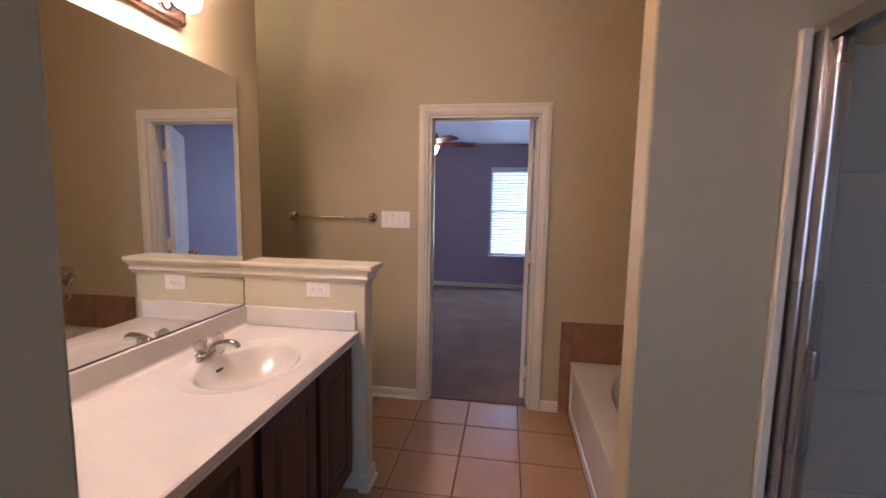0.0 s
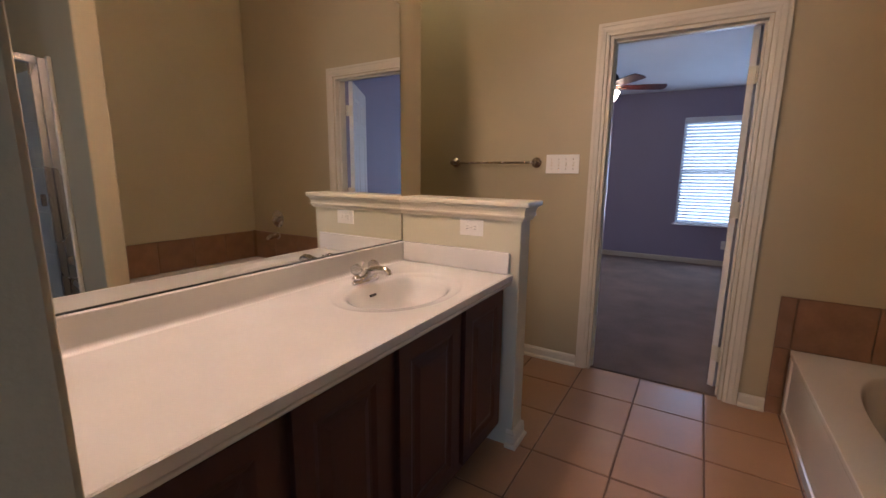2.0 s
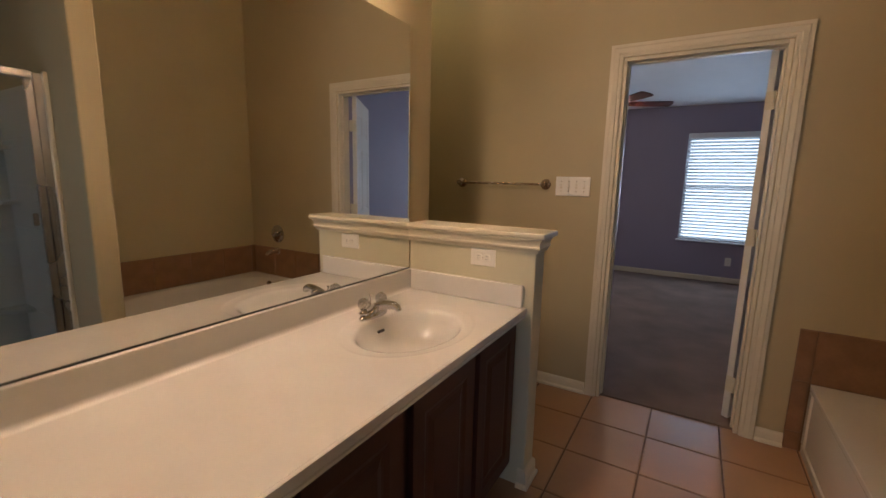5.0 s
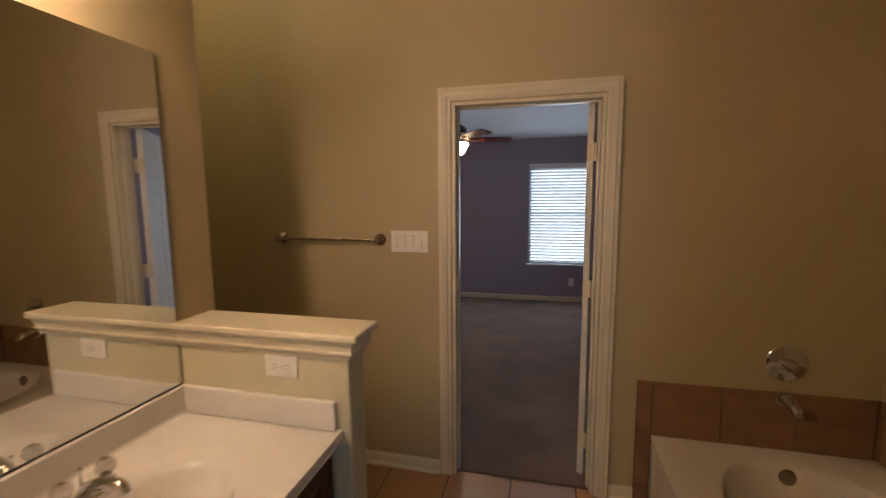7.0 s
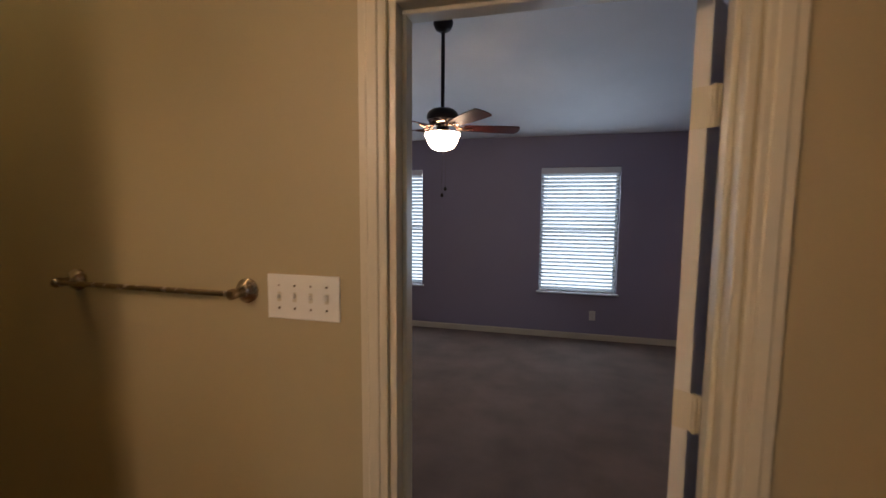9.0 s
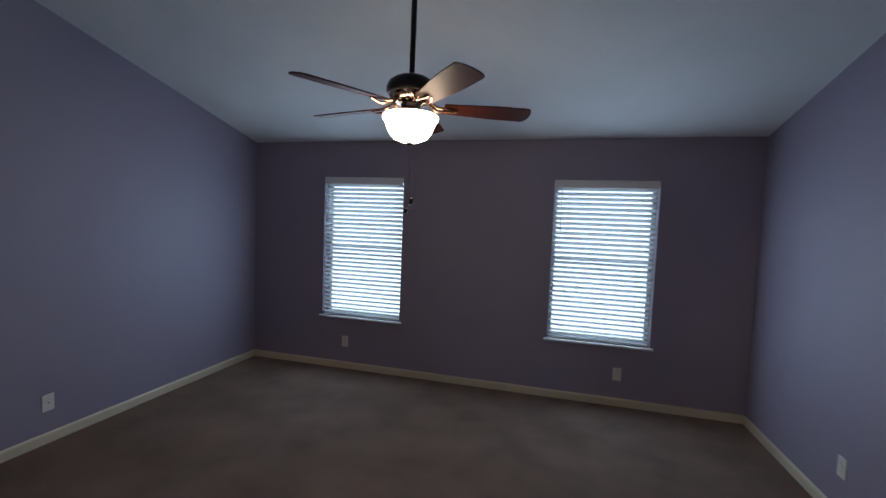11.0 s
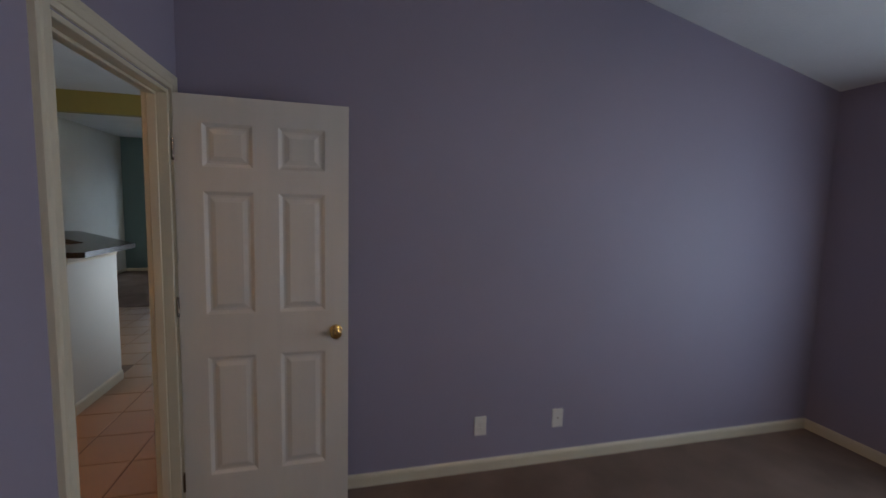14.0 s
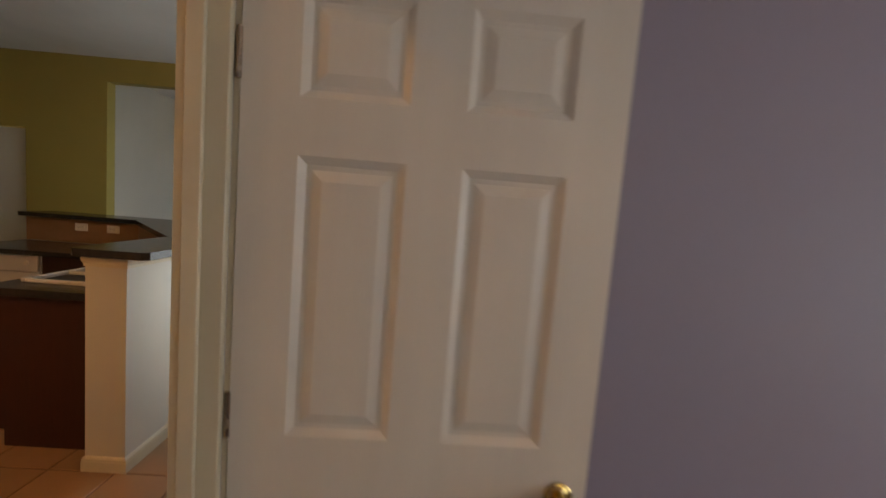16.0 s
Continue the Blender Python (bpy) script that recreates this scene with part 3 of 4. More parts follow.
# ---- bathroom things ----
def basin_sheet(bm, rect, centre, semi, z, rings, steps=96, power=2.0, inner_z=0.0):
    """A flat top with a bowl sunk into it. rings: (scale of the oval, drop) from the rim inwards."""
    x0, x1, y0, y1 = rect
    cx, cy = centre
    angles = sorted({*(math.tau * i / steps for i in range(steps)), *(math.atan2(y - cy, x - cx) % math.tau for x in (x0, x1) for y in (y0, y1))})
    def edge(a):
        c, s = math.cos(a), math.sin(a)
        k = min(((x1 - cx) / c if c > 1e-9 else (x0 - cx) / c if c < -1e-9 else 1e9), ((y1 - cy) / s if s > 1e-9 else (y0 - cy) / s if s < -1e-9 else 1e9))
        return cx + k * c, cy + k * s
    def oval(a, f):
        c, s = math.cos(a), math.sin(a)
        r = (abs(c / semi[0]) ** power + abs(s / semi[1]) ** power) ** (-1 / power)
        return cx + f * r * c, cy + f * r * s
    loops = [[bm.verts.new((*edge(a), z)) for a in angles]]
    for f, drop in rings:
        loops.append([bm.verts.new((*oval(a, f), z - drop)) for a in angles])
    n = len(angles)
    for a, b in zip(loops, loops[1:]):
        for i in range(n):
            bm.faces.new((a[i], a[(i + 1) % n], b[(i + 1) % n], b[i]))
    bm.faces.new(loops[-1])
    return loops[0]


CZ = 0.823
vanity = thing("washbasin", "glossy off-white cultured marble vanity top with a built-in oval basin", "washbasin")
rect = (MX + 0.001, -0.595, 0.212, 1.808)
bm = bmesh.new()
rim = basin_sheet(bm, rect, (-0.872, 1.36), (0.172, 0.228), CZ,
                  [(1.30, 0), (1.24, 0.002), (1.20, 0.005), (1.06, 0.006), (1.0, 0.010), (0.96, 0.02), (0.90, 0.045), (0.80, 0.078), (0.66, 0.105), (0.48, 0.122), (0.28, 0.131), (0.12, 0.134)])
low = [bm.verts.new((v.co.x, v.co.y, CZ - 0.012)) for v in rim]
for i in range(len(rim)):
    bm.faces.new((rim[i], low[i], low[(i + 1) % len(rim)], rim[(i + 1) % len(rim)]))
part("countertop", bm, MARBLE, vanity, smooth=True)
part("front_edge", box(-0.610, -0.5955, 0.212, 1.808, CZ - 0.03, CZ + 0.001, bevel=0.007, segments=4), MARBLE, vanity)
part("lower_edge", box(-0.618, -0.598, 0.212, 1.808, CZ - 0.045, CZ - 0.031, bevel=0.0062, segments=3), MARBLE, vanity)
part("backsplash", box(MX + 0.001, MX + 0.02, 0.212, 1.808, CZ + 0.0005, CZ + 0.097, bevel=0.005, segments=3), MARBLE, vanity)
bm = bmesh.new()
arc = [(MX + 0.036 - 0.016 * math.cos(math.pi / 2 * k / 6), CZ + 0.0165 - 0.016 * math.sin(math.pi / 2 * k / 6)) for k in range(7)] + [(MX + 0.0195, CZ + 0.0003)]
ends = [[bm.verts.new((x, y, z)) for x, z in arc] for y in (0.2125, 1.7885)]
for k in range(8):
    bm.faces.new((ends[0][k], ends[0][(k + 1) % 8], ends[1][(k + 1) % 8], ends[1][k]))
bm.faces.new(ends[0][::-1])
bm.faces.new(ends[1])
part("cove", bm, MARBLE, vanity, smooth=True)
part("side_splash", box(MX + 0.021, -0.612, 1.789, 1.8085, CZ + 0.0005, CZ + 0.097, bevel=0.005, segments=3), MARBLE, vanity)
part("drain", lathe(bmesh.new(), [(0, 0.004), (0.014, 0.005), (0.021, 0.003), (0.024, 0.0)], Matrix.Translation((-0.895, 1.345, CZ - 0.134))), CHROME, vanity, "chrome pop-up drain", smooth=True)
part("overflow_slot", tube(bmesh.new(), [(-1.008, 1.347, CZ - 0.048), (-1.008, 1.377, CZ - 0.048)], 0.0055), DARK_AND_SHADE, vanity, "dark overflow slot")

cab = thing("vanity_cabinet", "dark cherry wood vanity cabinet with panelled doors", "cabinet")
bm = bmesh.new()
slab(bm, -0.657, -0.637, 0.213, 1.805, 0.10, 0.777)
slab(bm, MX + 0.002, -0.658, 0.213, 0.231, 0.10, 0.777)
slab(bm, MX + 0.002, -0.658, 1.787, 1.805, 0.10, 0.777)
slab(bm, MX + 0.002, -0.658, 0.2315, 1.7865, 0.10, 0.118)
slab(bm, MX + 0.002, -0.702, 0.213, 1.805, 0.0, 0.0995)
part("body", bm, CABINET, cab)
for y0, y1 in ((0.272, 0.612), (0.647, 0.972), (1.020, 1.380), (1.420, 1.757)):
    w, zz = y1 - y0, (0.135, 0.765)
    xs, zs = [0, 0.055, w - 0.055, w], [zz[0], zz[0] + 0.055, zz[1] - 0.055, zz[1]]
    d = thing("door", "", "")
    for key in ("label", "category"):
        if key in d:
            del d[key]
    d.parent = cab
    d.matrix_world = pose(-0.6355, y0, 0, 0, 0, 90)
    me = panel_leaf(d, w, zz[1] - zz[0], 0.018, xs, zs, {(1, 1)}, CABINET, recess=0.006)
    me.matrix_world = pose(-0.618, y0, 0, 0, 0, 90)
    for ch in me.children:
        ch.name = "door_panel"
    me.parent = cab
    me.name = "door"
    me.matrix_world = pose(-0.618, y0, 0, 0, 0, 90)
    bpy.data.objects.remove(d)


def faucet():
    f = thing("faucet", "chrome two-handle basin faucet with clear acrylic knobs", "faucet", m=pose(-1.062, 1.383, CZ - 0.004))
    bm = bmesh.new()
    lathe(bm, [(0, 0), (0.05, 0), (0.05, 0.008), (0.043, 0.018), (0.03, 0.026), (0, 0.03)], stretch=(0.55, 1.55), steps=36)
    part("base", bm, CHROME, f, smooth=True)
    pts = [(-0.006, 0, 0.018), (0.012, 0, 0.036), (0.04, 0, 0.05), (0.075, 0, 0.059), (0.102, 0, 0.06), (0.117, 0, 0.053), (0.122, 0, 0.042)]
    part("spout", tube(bmesh.new(), pts, [0.02, 0.02, 0.0185, 0.0165, 0.015, 0.0135, 0.012], 16), CHROME, f, smooth=True)
    part("lift_rod", tube(bmesh.new(), [(-0.016, 0, 0.02), (-0.016, 0, 0.075), (-0.016, 0, 0.0755), (-0.016, 0, 0.083)], [0.0025, 0.0025, 0.005, 0.005]), CHROME, f, smooth=True)
    for s in (-1, 1):
        at = Matrix.Translation((-0.004, s * 0.051, 0.02))
        k = part("handle_collar", lathe(bmesh.new(), [(0.02, 0), (0.02, 0.006), (0.012, 0.012), (0.01, 0.02), (0, 0.02)], at), CHROME, f, smooth=True)
        bm = bmesh.new()
        prof = [(0.0, 0.018), (0.014, 0.019), (0.021, 0.026), (0.024, 0.038), (0.022, 0.05), (0.015, 0.057), (0.0, 0.058)]
        lathe(bm, prof, at, steps=10)
        part("knob", bm, ACRYLIC, f, "clear faceted acrylic knob")
        part("knob_cap", lathe(bmesh.new(), [(0, 0.062), (0.008, 0.061), (0.009, 0.0585), (0, 0.058)], at, 14), CHROME, k, smooth=True)
    return f


faucet()

mir = thing("mirror", "large frameless wall mirror above the vanity", "mirror")
part("glass", box(MX + 0.001, MX + 0.006, 0.213, 1.797, CZ + 0.102, 2.012, bevel=0.001), MIRROR, mir)
part("clip_channel", box(MX + 0.001, MX + 0.009, 0.213, 1.797, CZ + 0.0975, CZ + 0.1015), DARK_AND_SHADE, mir)

light = thing("vanity_light_bar", "bronze bar light with a row of lit globe bulbs", "wall light")
BAR = (0.585, 1.452)
part("bar", box(MX + 0.001, MX + 0.045, *BAR, 2.095, 2.205, bevel=0.012, segments=3), BRONZE_BAR, light)
part("bar_edge", box(MX + 0.046, MX + 0.052, BAR[0] + 0.01, BAR[1] - 0.01, 2.105, 2.113), BRONZE_BAR, light)
for i in range(6):
    at = Matrix.Translation((MX + 0.046, BAR[0] + 0.048 + 0.1446 * i, 2.15)) @ Matrix.Rotation(radians(90), 4, "Y")
    s = part("socket", lathe(bmesh.new(), [(0, 0), (0.03, 0), (0.03, 0.012), (0.019, 0.016), (0.019, 0.04), (0, 0.04)], at, 24), CHROME, light, smooth=True)
    prof = [(0.013, 0.036), (0.016, 0.044)] + [(0.04 * math.sin(a), 0.088 - 0.04 * math.cos(a)) for a in [0.42 + (math.pi - 0.42) * k / 12 for k in range(13)]]
    part("bulb", lathe(bmesh.new(), prof, at, 24), LAMP_BULB, light, "lit round bulb", smooth=True)


def cover_plate(name, m, label, w, h, kind, group=""):
    """A wall plate in the plane x, z of m, facing -y. kind: outlet, switches or blank jack."""
    ob = thing(name, label, "switch" if kind == "switch" else "outlet", group, m)
    part("plate", box(-w / 2, w / 2, -0.006, 0.0, -h / 2, h / 2, bevel=0.0025, segments=2), PLASTIC, ob)
    if kind == "switch":
        for i in range(4):
            x = -0.069 + 0.046 * i
            part("toggle", slab(bmesh.new(), x - 0.004, x + 0.004, -0.017, -0.0062, -0.004, 0.012 if i % 2 else 0.008, bevel=0.002), PLASTIC, ob)
            part("slot", box(x - 0.0055, x + 0.0055, -0.0068, -0.0061, -0.013, 0.013), TRIM, ob)
            for z in (-0.03, 0.03):
                part("screw", lathe(bmesh.new(), [(0, 0.002), (0.003, 0.0015), (0.0032, 0)], Matrix.Translation((x, -0.006, z)) @ Matrix.Rotation(radians(90), 4, "X"), 10), NICKEL, ob)
    elif kind == "outlet":
        wide = w > h
        for s in (-1, 1):
            cx, cz = (s * 0.0195, 0) if wide else (0, s * 0.0195)
            a = Matrix.Translation((cx, -0.0058, cz)) @ Matrix.Rotation(radians(90), 4, "X")
            soc = part("socket", lathe(bmesh.new(), [(0.0165, 0), (0.0165, 0.002), (0.015, 0.003), (0, 0.003)], a, 20), PLASTIC, ob)
            for dx in (-0.006, 0.006):
                sx, sz = (0, dx) if wide else (dx, 0.003)
                lx, lz = (0.004, 0.001) if wide else (0.001, 0.004)
                part("slot", box(cx + sx - lx, cx + sx + lx, -0.0096, -0.0089, cz + sz - lz, cz + sz + lz), DARK_AND_SHADE, soc)
        part("screw", lathe(bmesh.new(), [(0, 0.002), (0.003, 0.0015), (0.0032, 0)], Matrix.Translation((0, -0.006, 0)) @ Matrix.Rotation(radians(90), 4, "X"), 10), NICKEL, ob)
    else:
        part("jack", lathe(bmesh.new(), [(0, 0.008), (0.004, 0.008), (0.0045, 0)], Matrix.Translation((0, -0.006, 0)) @ Matrix.Rotation(radians(90), 4, "X"), 12), NICKEL, ob)
    return ob


cover_plate("outlet", pose(-0.804, 1.81, 1.016), "white duplex outlet set sideways in the half wall", 0.118, 0.074, "outlet")
cover_plate("light_switch", pose(-0.697, Y0, 1.319), "white wall plate with four toggle switches", 0.208, 0.117, "switch")


def towel_bar():
    ob = thing("towel_bar", "brushed nickel towel bar on the beige wall", "towel bar")
    for x in (-1.468, -0.866):
        m = Matrix.Translation((x, Y0, 1.328)) @ Matrix.Rotation(radians(90), 4, "X")
        part("post", lathe(bmesh.new(), [(0, 0), (0.033, 0), (0.033, 0.006), (0.027, 0.01), (0.024, 0.016), (0.013, 0.022), (0.011, 0.04), (0.014, 0.048), (0.014, 0.064), (0.009, 0.07), (0, 0.071)], m, 28), NICKEL, ob, smooth=True)
    part("rail", tube(bmesh.new(), [(-1.468, Y0 - 0.055, 1.328), (-0.866, Y0 - 0.055, 1.328)], 0.0075, 14), NICKEL, ob, smooth=True)
    return ob


towel_bar()

# bathtub
tub = thing("bathtub", "white acrylic bathtub with a wide flat rim", "bathtub")
TX0, TX1, TY0, TY1, TZ = 0.548, 1.4795, 1.2605, 2.818, 0.372
bm = bmesh.new()
rim = basin_sheet(bm, (TX0, TX1, TY0, TY1), (1.05, 2.06), (0.36, 0.66), TZ,
                  [(1.0, 0), (0.985, 0.004), (0.965, 0.02), (0.93, 0.09), (0.88, 0.2), (0.82, 0.28), (0.7, 0.318), (0.4, 0.328)], power=2.6)
part("rim", bm, TUB, tub, smooth=True)
bm = bmesh.new()
slab(bm, TX0, TX0 + 0.03, TY0, TY1, TZ - 0.035, TZ - 0.0005, bevel=0.008, segments=2)
slab(bm, TX0 + 0.012, TX0 + 0.03, TY0, TY1, 0.0, TZ - 0.036)
slab(bm, TX0 + 0.004, TX0 + 0.03, TY0, TY1, 0.0, 0.05, bevel=0.004)
slab(bm, TX0 + 0.002, TX0 + 0.03, TY1 - 0.05, TY1, 0.051, TZ - 0.037, bevel=0.004)
part("apron", bm, TUB, tub)
part("overflow_plate", lathe(bmesh.new(), [(0, 0.012), (0.02, 0.011), (0.032, 0.008), (0.036, 0)], Matrix.Translation((1.075, 2.685, TZ - 0.052)) @ Matrix.Rotation(radians(82), 4, "X"), 28), NICKEL, tub, "round chrome overflow plate", smooth=True)

valve = thing("tub_valve", "round chrome bath mixer valve with a lever", "faucet", m=Matrix.Translation((1.105, Y0, 0.79)) @ Matrix.Rotation(radians(90), 4, "X"))
part("plate", lathe(bmesh.new(), [(0, 0), (0.085, 0), (0.086, 0.004), (0.08, 0.01), (0.045, 0.02), (0.03, 0.022), (0.028, 0.05), (0, 0.05)], steps=40), CHROME, valve, smooth=True)
part("lever", tube(bmesh.new(), [(0, 0, 0.045), (-0.02, 0.01, 0.055), (-0.05, 0.028, 0.058), (-0.062, 0.034, 0.057)], [0.02, 0.014, 0.009, 0.007], 14), CHROME, valve, smooth=True)
spout = thing("tub_spout", "short curved chrome bathtub spout", "faucet", m=Matrix.Translation((1.10, Y0 - 0.012, 0.625)))
part("body", tube(bmesh.new(), [(0, 0, 0), (0, -0.05, 0.002), (0, -0.095, -0.004), (0, -0.12, -0.016), (0, -0.125, -0.028)], [0.027, 0.026, 0.025, 0.021, 0.017], 18), CHROME, spout, smooth=True)
part("flange", lathe(bmesh.new(), [(0.026, 0), (0.036, 0.002), (0.036, 0.006), (0.028, 0.01)], Matrix.Rotation(radians(90), 4, "X"), 24), CHROME, spout, smooth=True)

# shower
shower = thing("shower_enclosure", "framed glass shower door in brushed chrome", "shower")
SX = 0.842
bm = bmesh.new()
slab(bm, SX - 0.02, SX + 0.03, 1.085, 1.1395, 0.10, 1.875, bevel=0.004, segments=2)
slab(bm, SX - 0.012, SX + 0.02, 1.05, 1.0845, 0.10, 1.84, bevel=0.004, segments=2)
part("jamb", bm, FRAME, shower)
part("header", box(SX - 0.02, SX + 0.03, -1.62, 1.0845, 1.842, 1.885, bevel=0.006, segments=2), FRAME, shower)
part("near_jamb", box(SX - 0.02, SX + 0.03, -1.62, -1.585, 0.10, 1.841, bevel=0.004), FRAME, shower)
part("sill", box(SX - 0.02, SX + 0.03, -1.62, 1.0845, 0.10, 0.125, bevel=0.004), FRAME, shower)
part("pane", box(SX, SX + 0.005, -1.583, 1.048, 0.127, 1.84), GLASS, shower)
part("handle", box(SX - 0.02, SX - 0.002, 1.01, 1.035, 1.04, 1.11, bevel=0.006, segments=2), FRAME, shower, "small metal pull")
structure("trim_shower", box(0.79, 0.816, 1.118, 1.1395, 0.0, 1.885, bevel=0.004), TRIM, "cream trim strip beside the shower", "trim")
surround = thing("shower_surround", "pale grey moulded fibreglass shower walls with corner shelves", "shower wall")
bm = bmesh.new()
zs = [0.11, 0.42, 0.70, 0.98, 1.26, 1.54, 1.84]
for z0, z1 in zip(zs, zs[1:]):
    slab(bm, 1.585, 1.619, -1.58, 1.139, z0 + 0.001, z1 - 0.001, bevel=0.003)
slab(bm, 1.59, 1.618, -1.58, 1.138, 0.12, 1.83)
part("back_panel", bm, SHOWER, surround)
bm = bmesh.new()
for z0, z1 in zip(zs, zs[1:]):
    slab(bm, 0.865, 1.584, 1.112, 1.1395, z0 + 0.001, z1 - 0.001, bevel=0.003)
slab(bm, 0.87, 1.58, 1.116, 1.1385, 0.12, 1.83)
part("side_panel", bm, SHOWER, surround)
part("near_panel", box(0.865, 1.584, -1.61, -1.595, 0.11, 1.84), SHOWER, surround)
for z in (0.42, 1.14, 1.49):
    part("shelf", prism([(1.40, 1.118), (1.42, 1.03), (1.50, 0.97), (1.582, 0.95), (1.582, 1.118)], z - 0.012, z + 0.012), SHOWER, surround)
pan = thing("shower_pan", "white moulded shower pan with a kerb", "shower base")
bm = bmesh.new()
slab(bm, SX - 0.02, 1.584, -1.58, 1.121, 0.0, 0.04)
slab(bm, SX - 0.03, SX + 0.035, -1.58, 1.121, 0.041, 0.0995, bevel=0.01, segments=2)
part("base", bm, TUB, pan)


# ---- bedroom things ----
def sash_window(name, a, b, z0, z1, wall, out, label, axis="y"):
    """A white vinyl single-hung window in an opening; out: the way to the open air."""
    ob = thing(name, label, "window")
    tagged(ob, kind="structure")
    def put(u0, u1, d0, d1, h0, h1, **k):
        p = sorted((wall + out * d0, wall + out * d1))
        return box(u0, u1, *p, h0, h1, **k) if axis == "y" else box(*p, u0, u1, h0, h1, **k)
    f = 0.035
    part("frame_side", put(a, a + f, 0.115, 0.15, z0, z1, bevel=0.003), VINYL, ob)
    part("frame_side", put(b - f, b, 0.115, 0.15, z0, z1, bevel=0.003), VINYL, ob)
    part("frame_head", put(a + f, b - f, 0.115, 0.15, z1 - f, z1, bevel=0.003), VINYL, ob)
    part("frame_foot", put(a + f, b - f, 0.115, 0.15, z0, z0 + f, bevel=0.003), VINYL, ob)
    mid = (z0 + z1) / 2
    part("meeting_rail", put(a + f, b - f, 0.118, 0.147, mid - 0.009, mid + 0.009, bevel=0.003), VINYL, ob)
    for h0, h1 in ((z0 + f, mid - 0.012), (mid + 0.012, z1 - f)):
        part("pane", put(a + f, b - f, 0.13, 0.134, h0, h1), GLASS, ob).visible_shadow = False
    return ob


def sill(name, a, b, z, wall, into, axis="y"):
    ob = thing(name, "white painted window sill with an apron", "window sill")
    def put(u0, u1, d0, d1, h0, h1, **k):
        p = sorted((wall + into * d0, wall + into * d1))
        return box(u0, u1, *p, h0, h1, **k) if axis == "y" else box(*p, u0, u1, h0, h1, **k)
    part("board", put(a - 0.025, b + 0.025, -0.11, 0.03, z - 0.022, z - 0.001, bevel=0.005, segments=2), VINYL, ob)
    return ob


SLATS = 31


def blind(name, a, b, z0, z1, y, label):
    """A two-inch slat blind hung inside the opening, slats nearly level."""
    ob = thing(name, label, "window blind", "bedroom blinds")
    part("valance", box(a + 0.006, b - 0.006, y - 0.012, y + 0.0, z1 - 0.075, z1 - 0.004, bevel=0.003), VINYL, ob)
    part("head_rail", box(a + 0.012, b - 0.012, y + 0.004, y + 0.05, z1 - 0.05, z1 - 0.008), VINYL, ob)
    pitch = (z1 - 0.085 - z0 - 0.035) / (SLATS - 1)
    bm = bmesh.new()
    c = 0.024
    prof = [(-c, -0.0015), (0, 0.0005), (c, -0.0015), (c, 0.0012), (0, 0.0032), (-c, 0.0012)]
    ends = [[bm.verts.new((x, u, v)) for u, v in prof] for x in (0, b - a - 0.024)]
    for k in range(6):
        bm.faces.new((ends[0][k], ends[0][(k + 1) % 6], ends[1][(k + 1) % 6], ends[1][k]))
    bm.faces.new(ends[0][::-1])
    bm.faces.new(ends[1])
    me = mesh_of("slat", bm, SLAT)
    for i in range(SLATS):
        s = new("slat", me)
        s.parent = ob
        s.matrix_world = pose(a + 0.012, y + 0.026, z0 + 0.035 + pitch * i, -34 + 1.2 * math.sin(i * 2.3), 0, 0)
    part("bottom_rail", box(a + 0.012, b - 0.012, y + 0.004, y + 0.048, z0 + 0.004, z0 + 0.02, bevel=0.003), VINYL, ob)
    for x in (a + 0.14, b - 0.14):
        for d in (0.001, 0.051):
            part("ladder_cord", tube(bmesh.new(), [(x, y + d, z0 + 0.01), (x, y + d, z1 - 0.06)], 0.0012, 6), VINYL, ob)
    part("tilt_wand", tube(bmesh.new(), [(a + 0.07, y - 0.014, z1 - 0.08), (a + 0.072, y - 0.014, z1 - 0.62)], 0.004, 8), VINYL, ob)
    return ob


WINDOWS = ((-2.585, -1.695), (-0.22, 0.67))
for k, (a, b) in enumerate(WINDOWS):
    sash_window("window_%d" % (k + 1), a, b, 0.57, 2.045, BY1, 1, "white vinyl single-hung window behind a blind")
    sill("window_sill", a, b, 0.57, BY1, -1)
    blind("window_blind", a, b, 0.57, 2.045, BY1 + 0.004, "white two-inch slat blind, lowered with slats open")

for x in (-2.30, 0.415):
    cover_plate("outlet", pose(x, BY1, 0.30), "white outlet low on the window wall", 0.072, 0.116, "outlet", "bedroom outlets")
cover_plate("outlet", pose(BX0, 4.55, 0.285, 0, 0, 90), "white outlet low on the side wall", 0.072, 0.116, "outlet", "bedroom outlets")
cover_plate("cable_outlet", pose(BX0, 5.05, 0.285, 0, 0, 90), "white cable jack plate low on the side wall", 0.072, 0.116, "jack")
cover_plate("outlet", pose(BX1, 5.85, 0.32, 0, 0, -90), "white outlet low on the side wall", 0.072, 0.116, "outlet", "bedroom outlets")


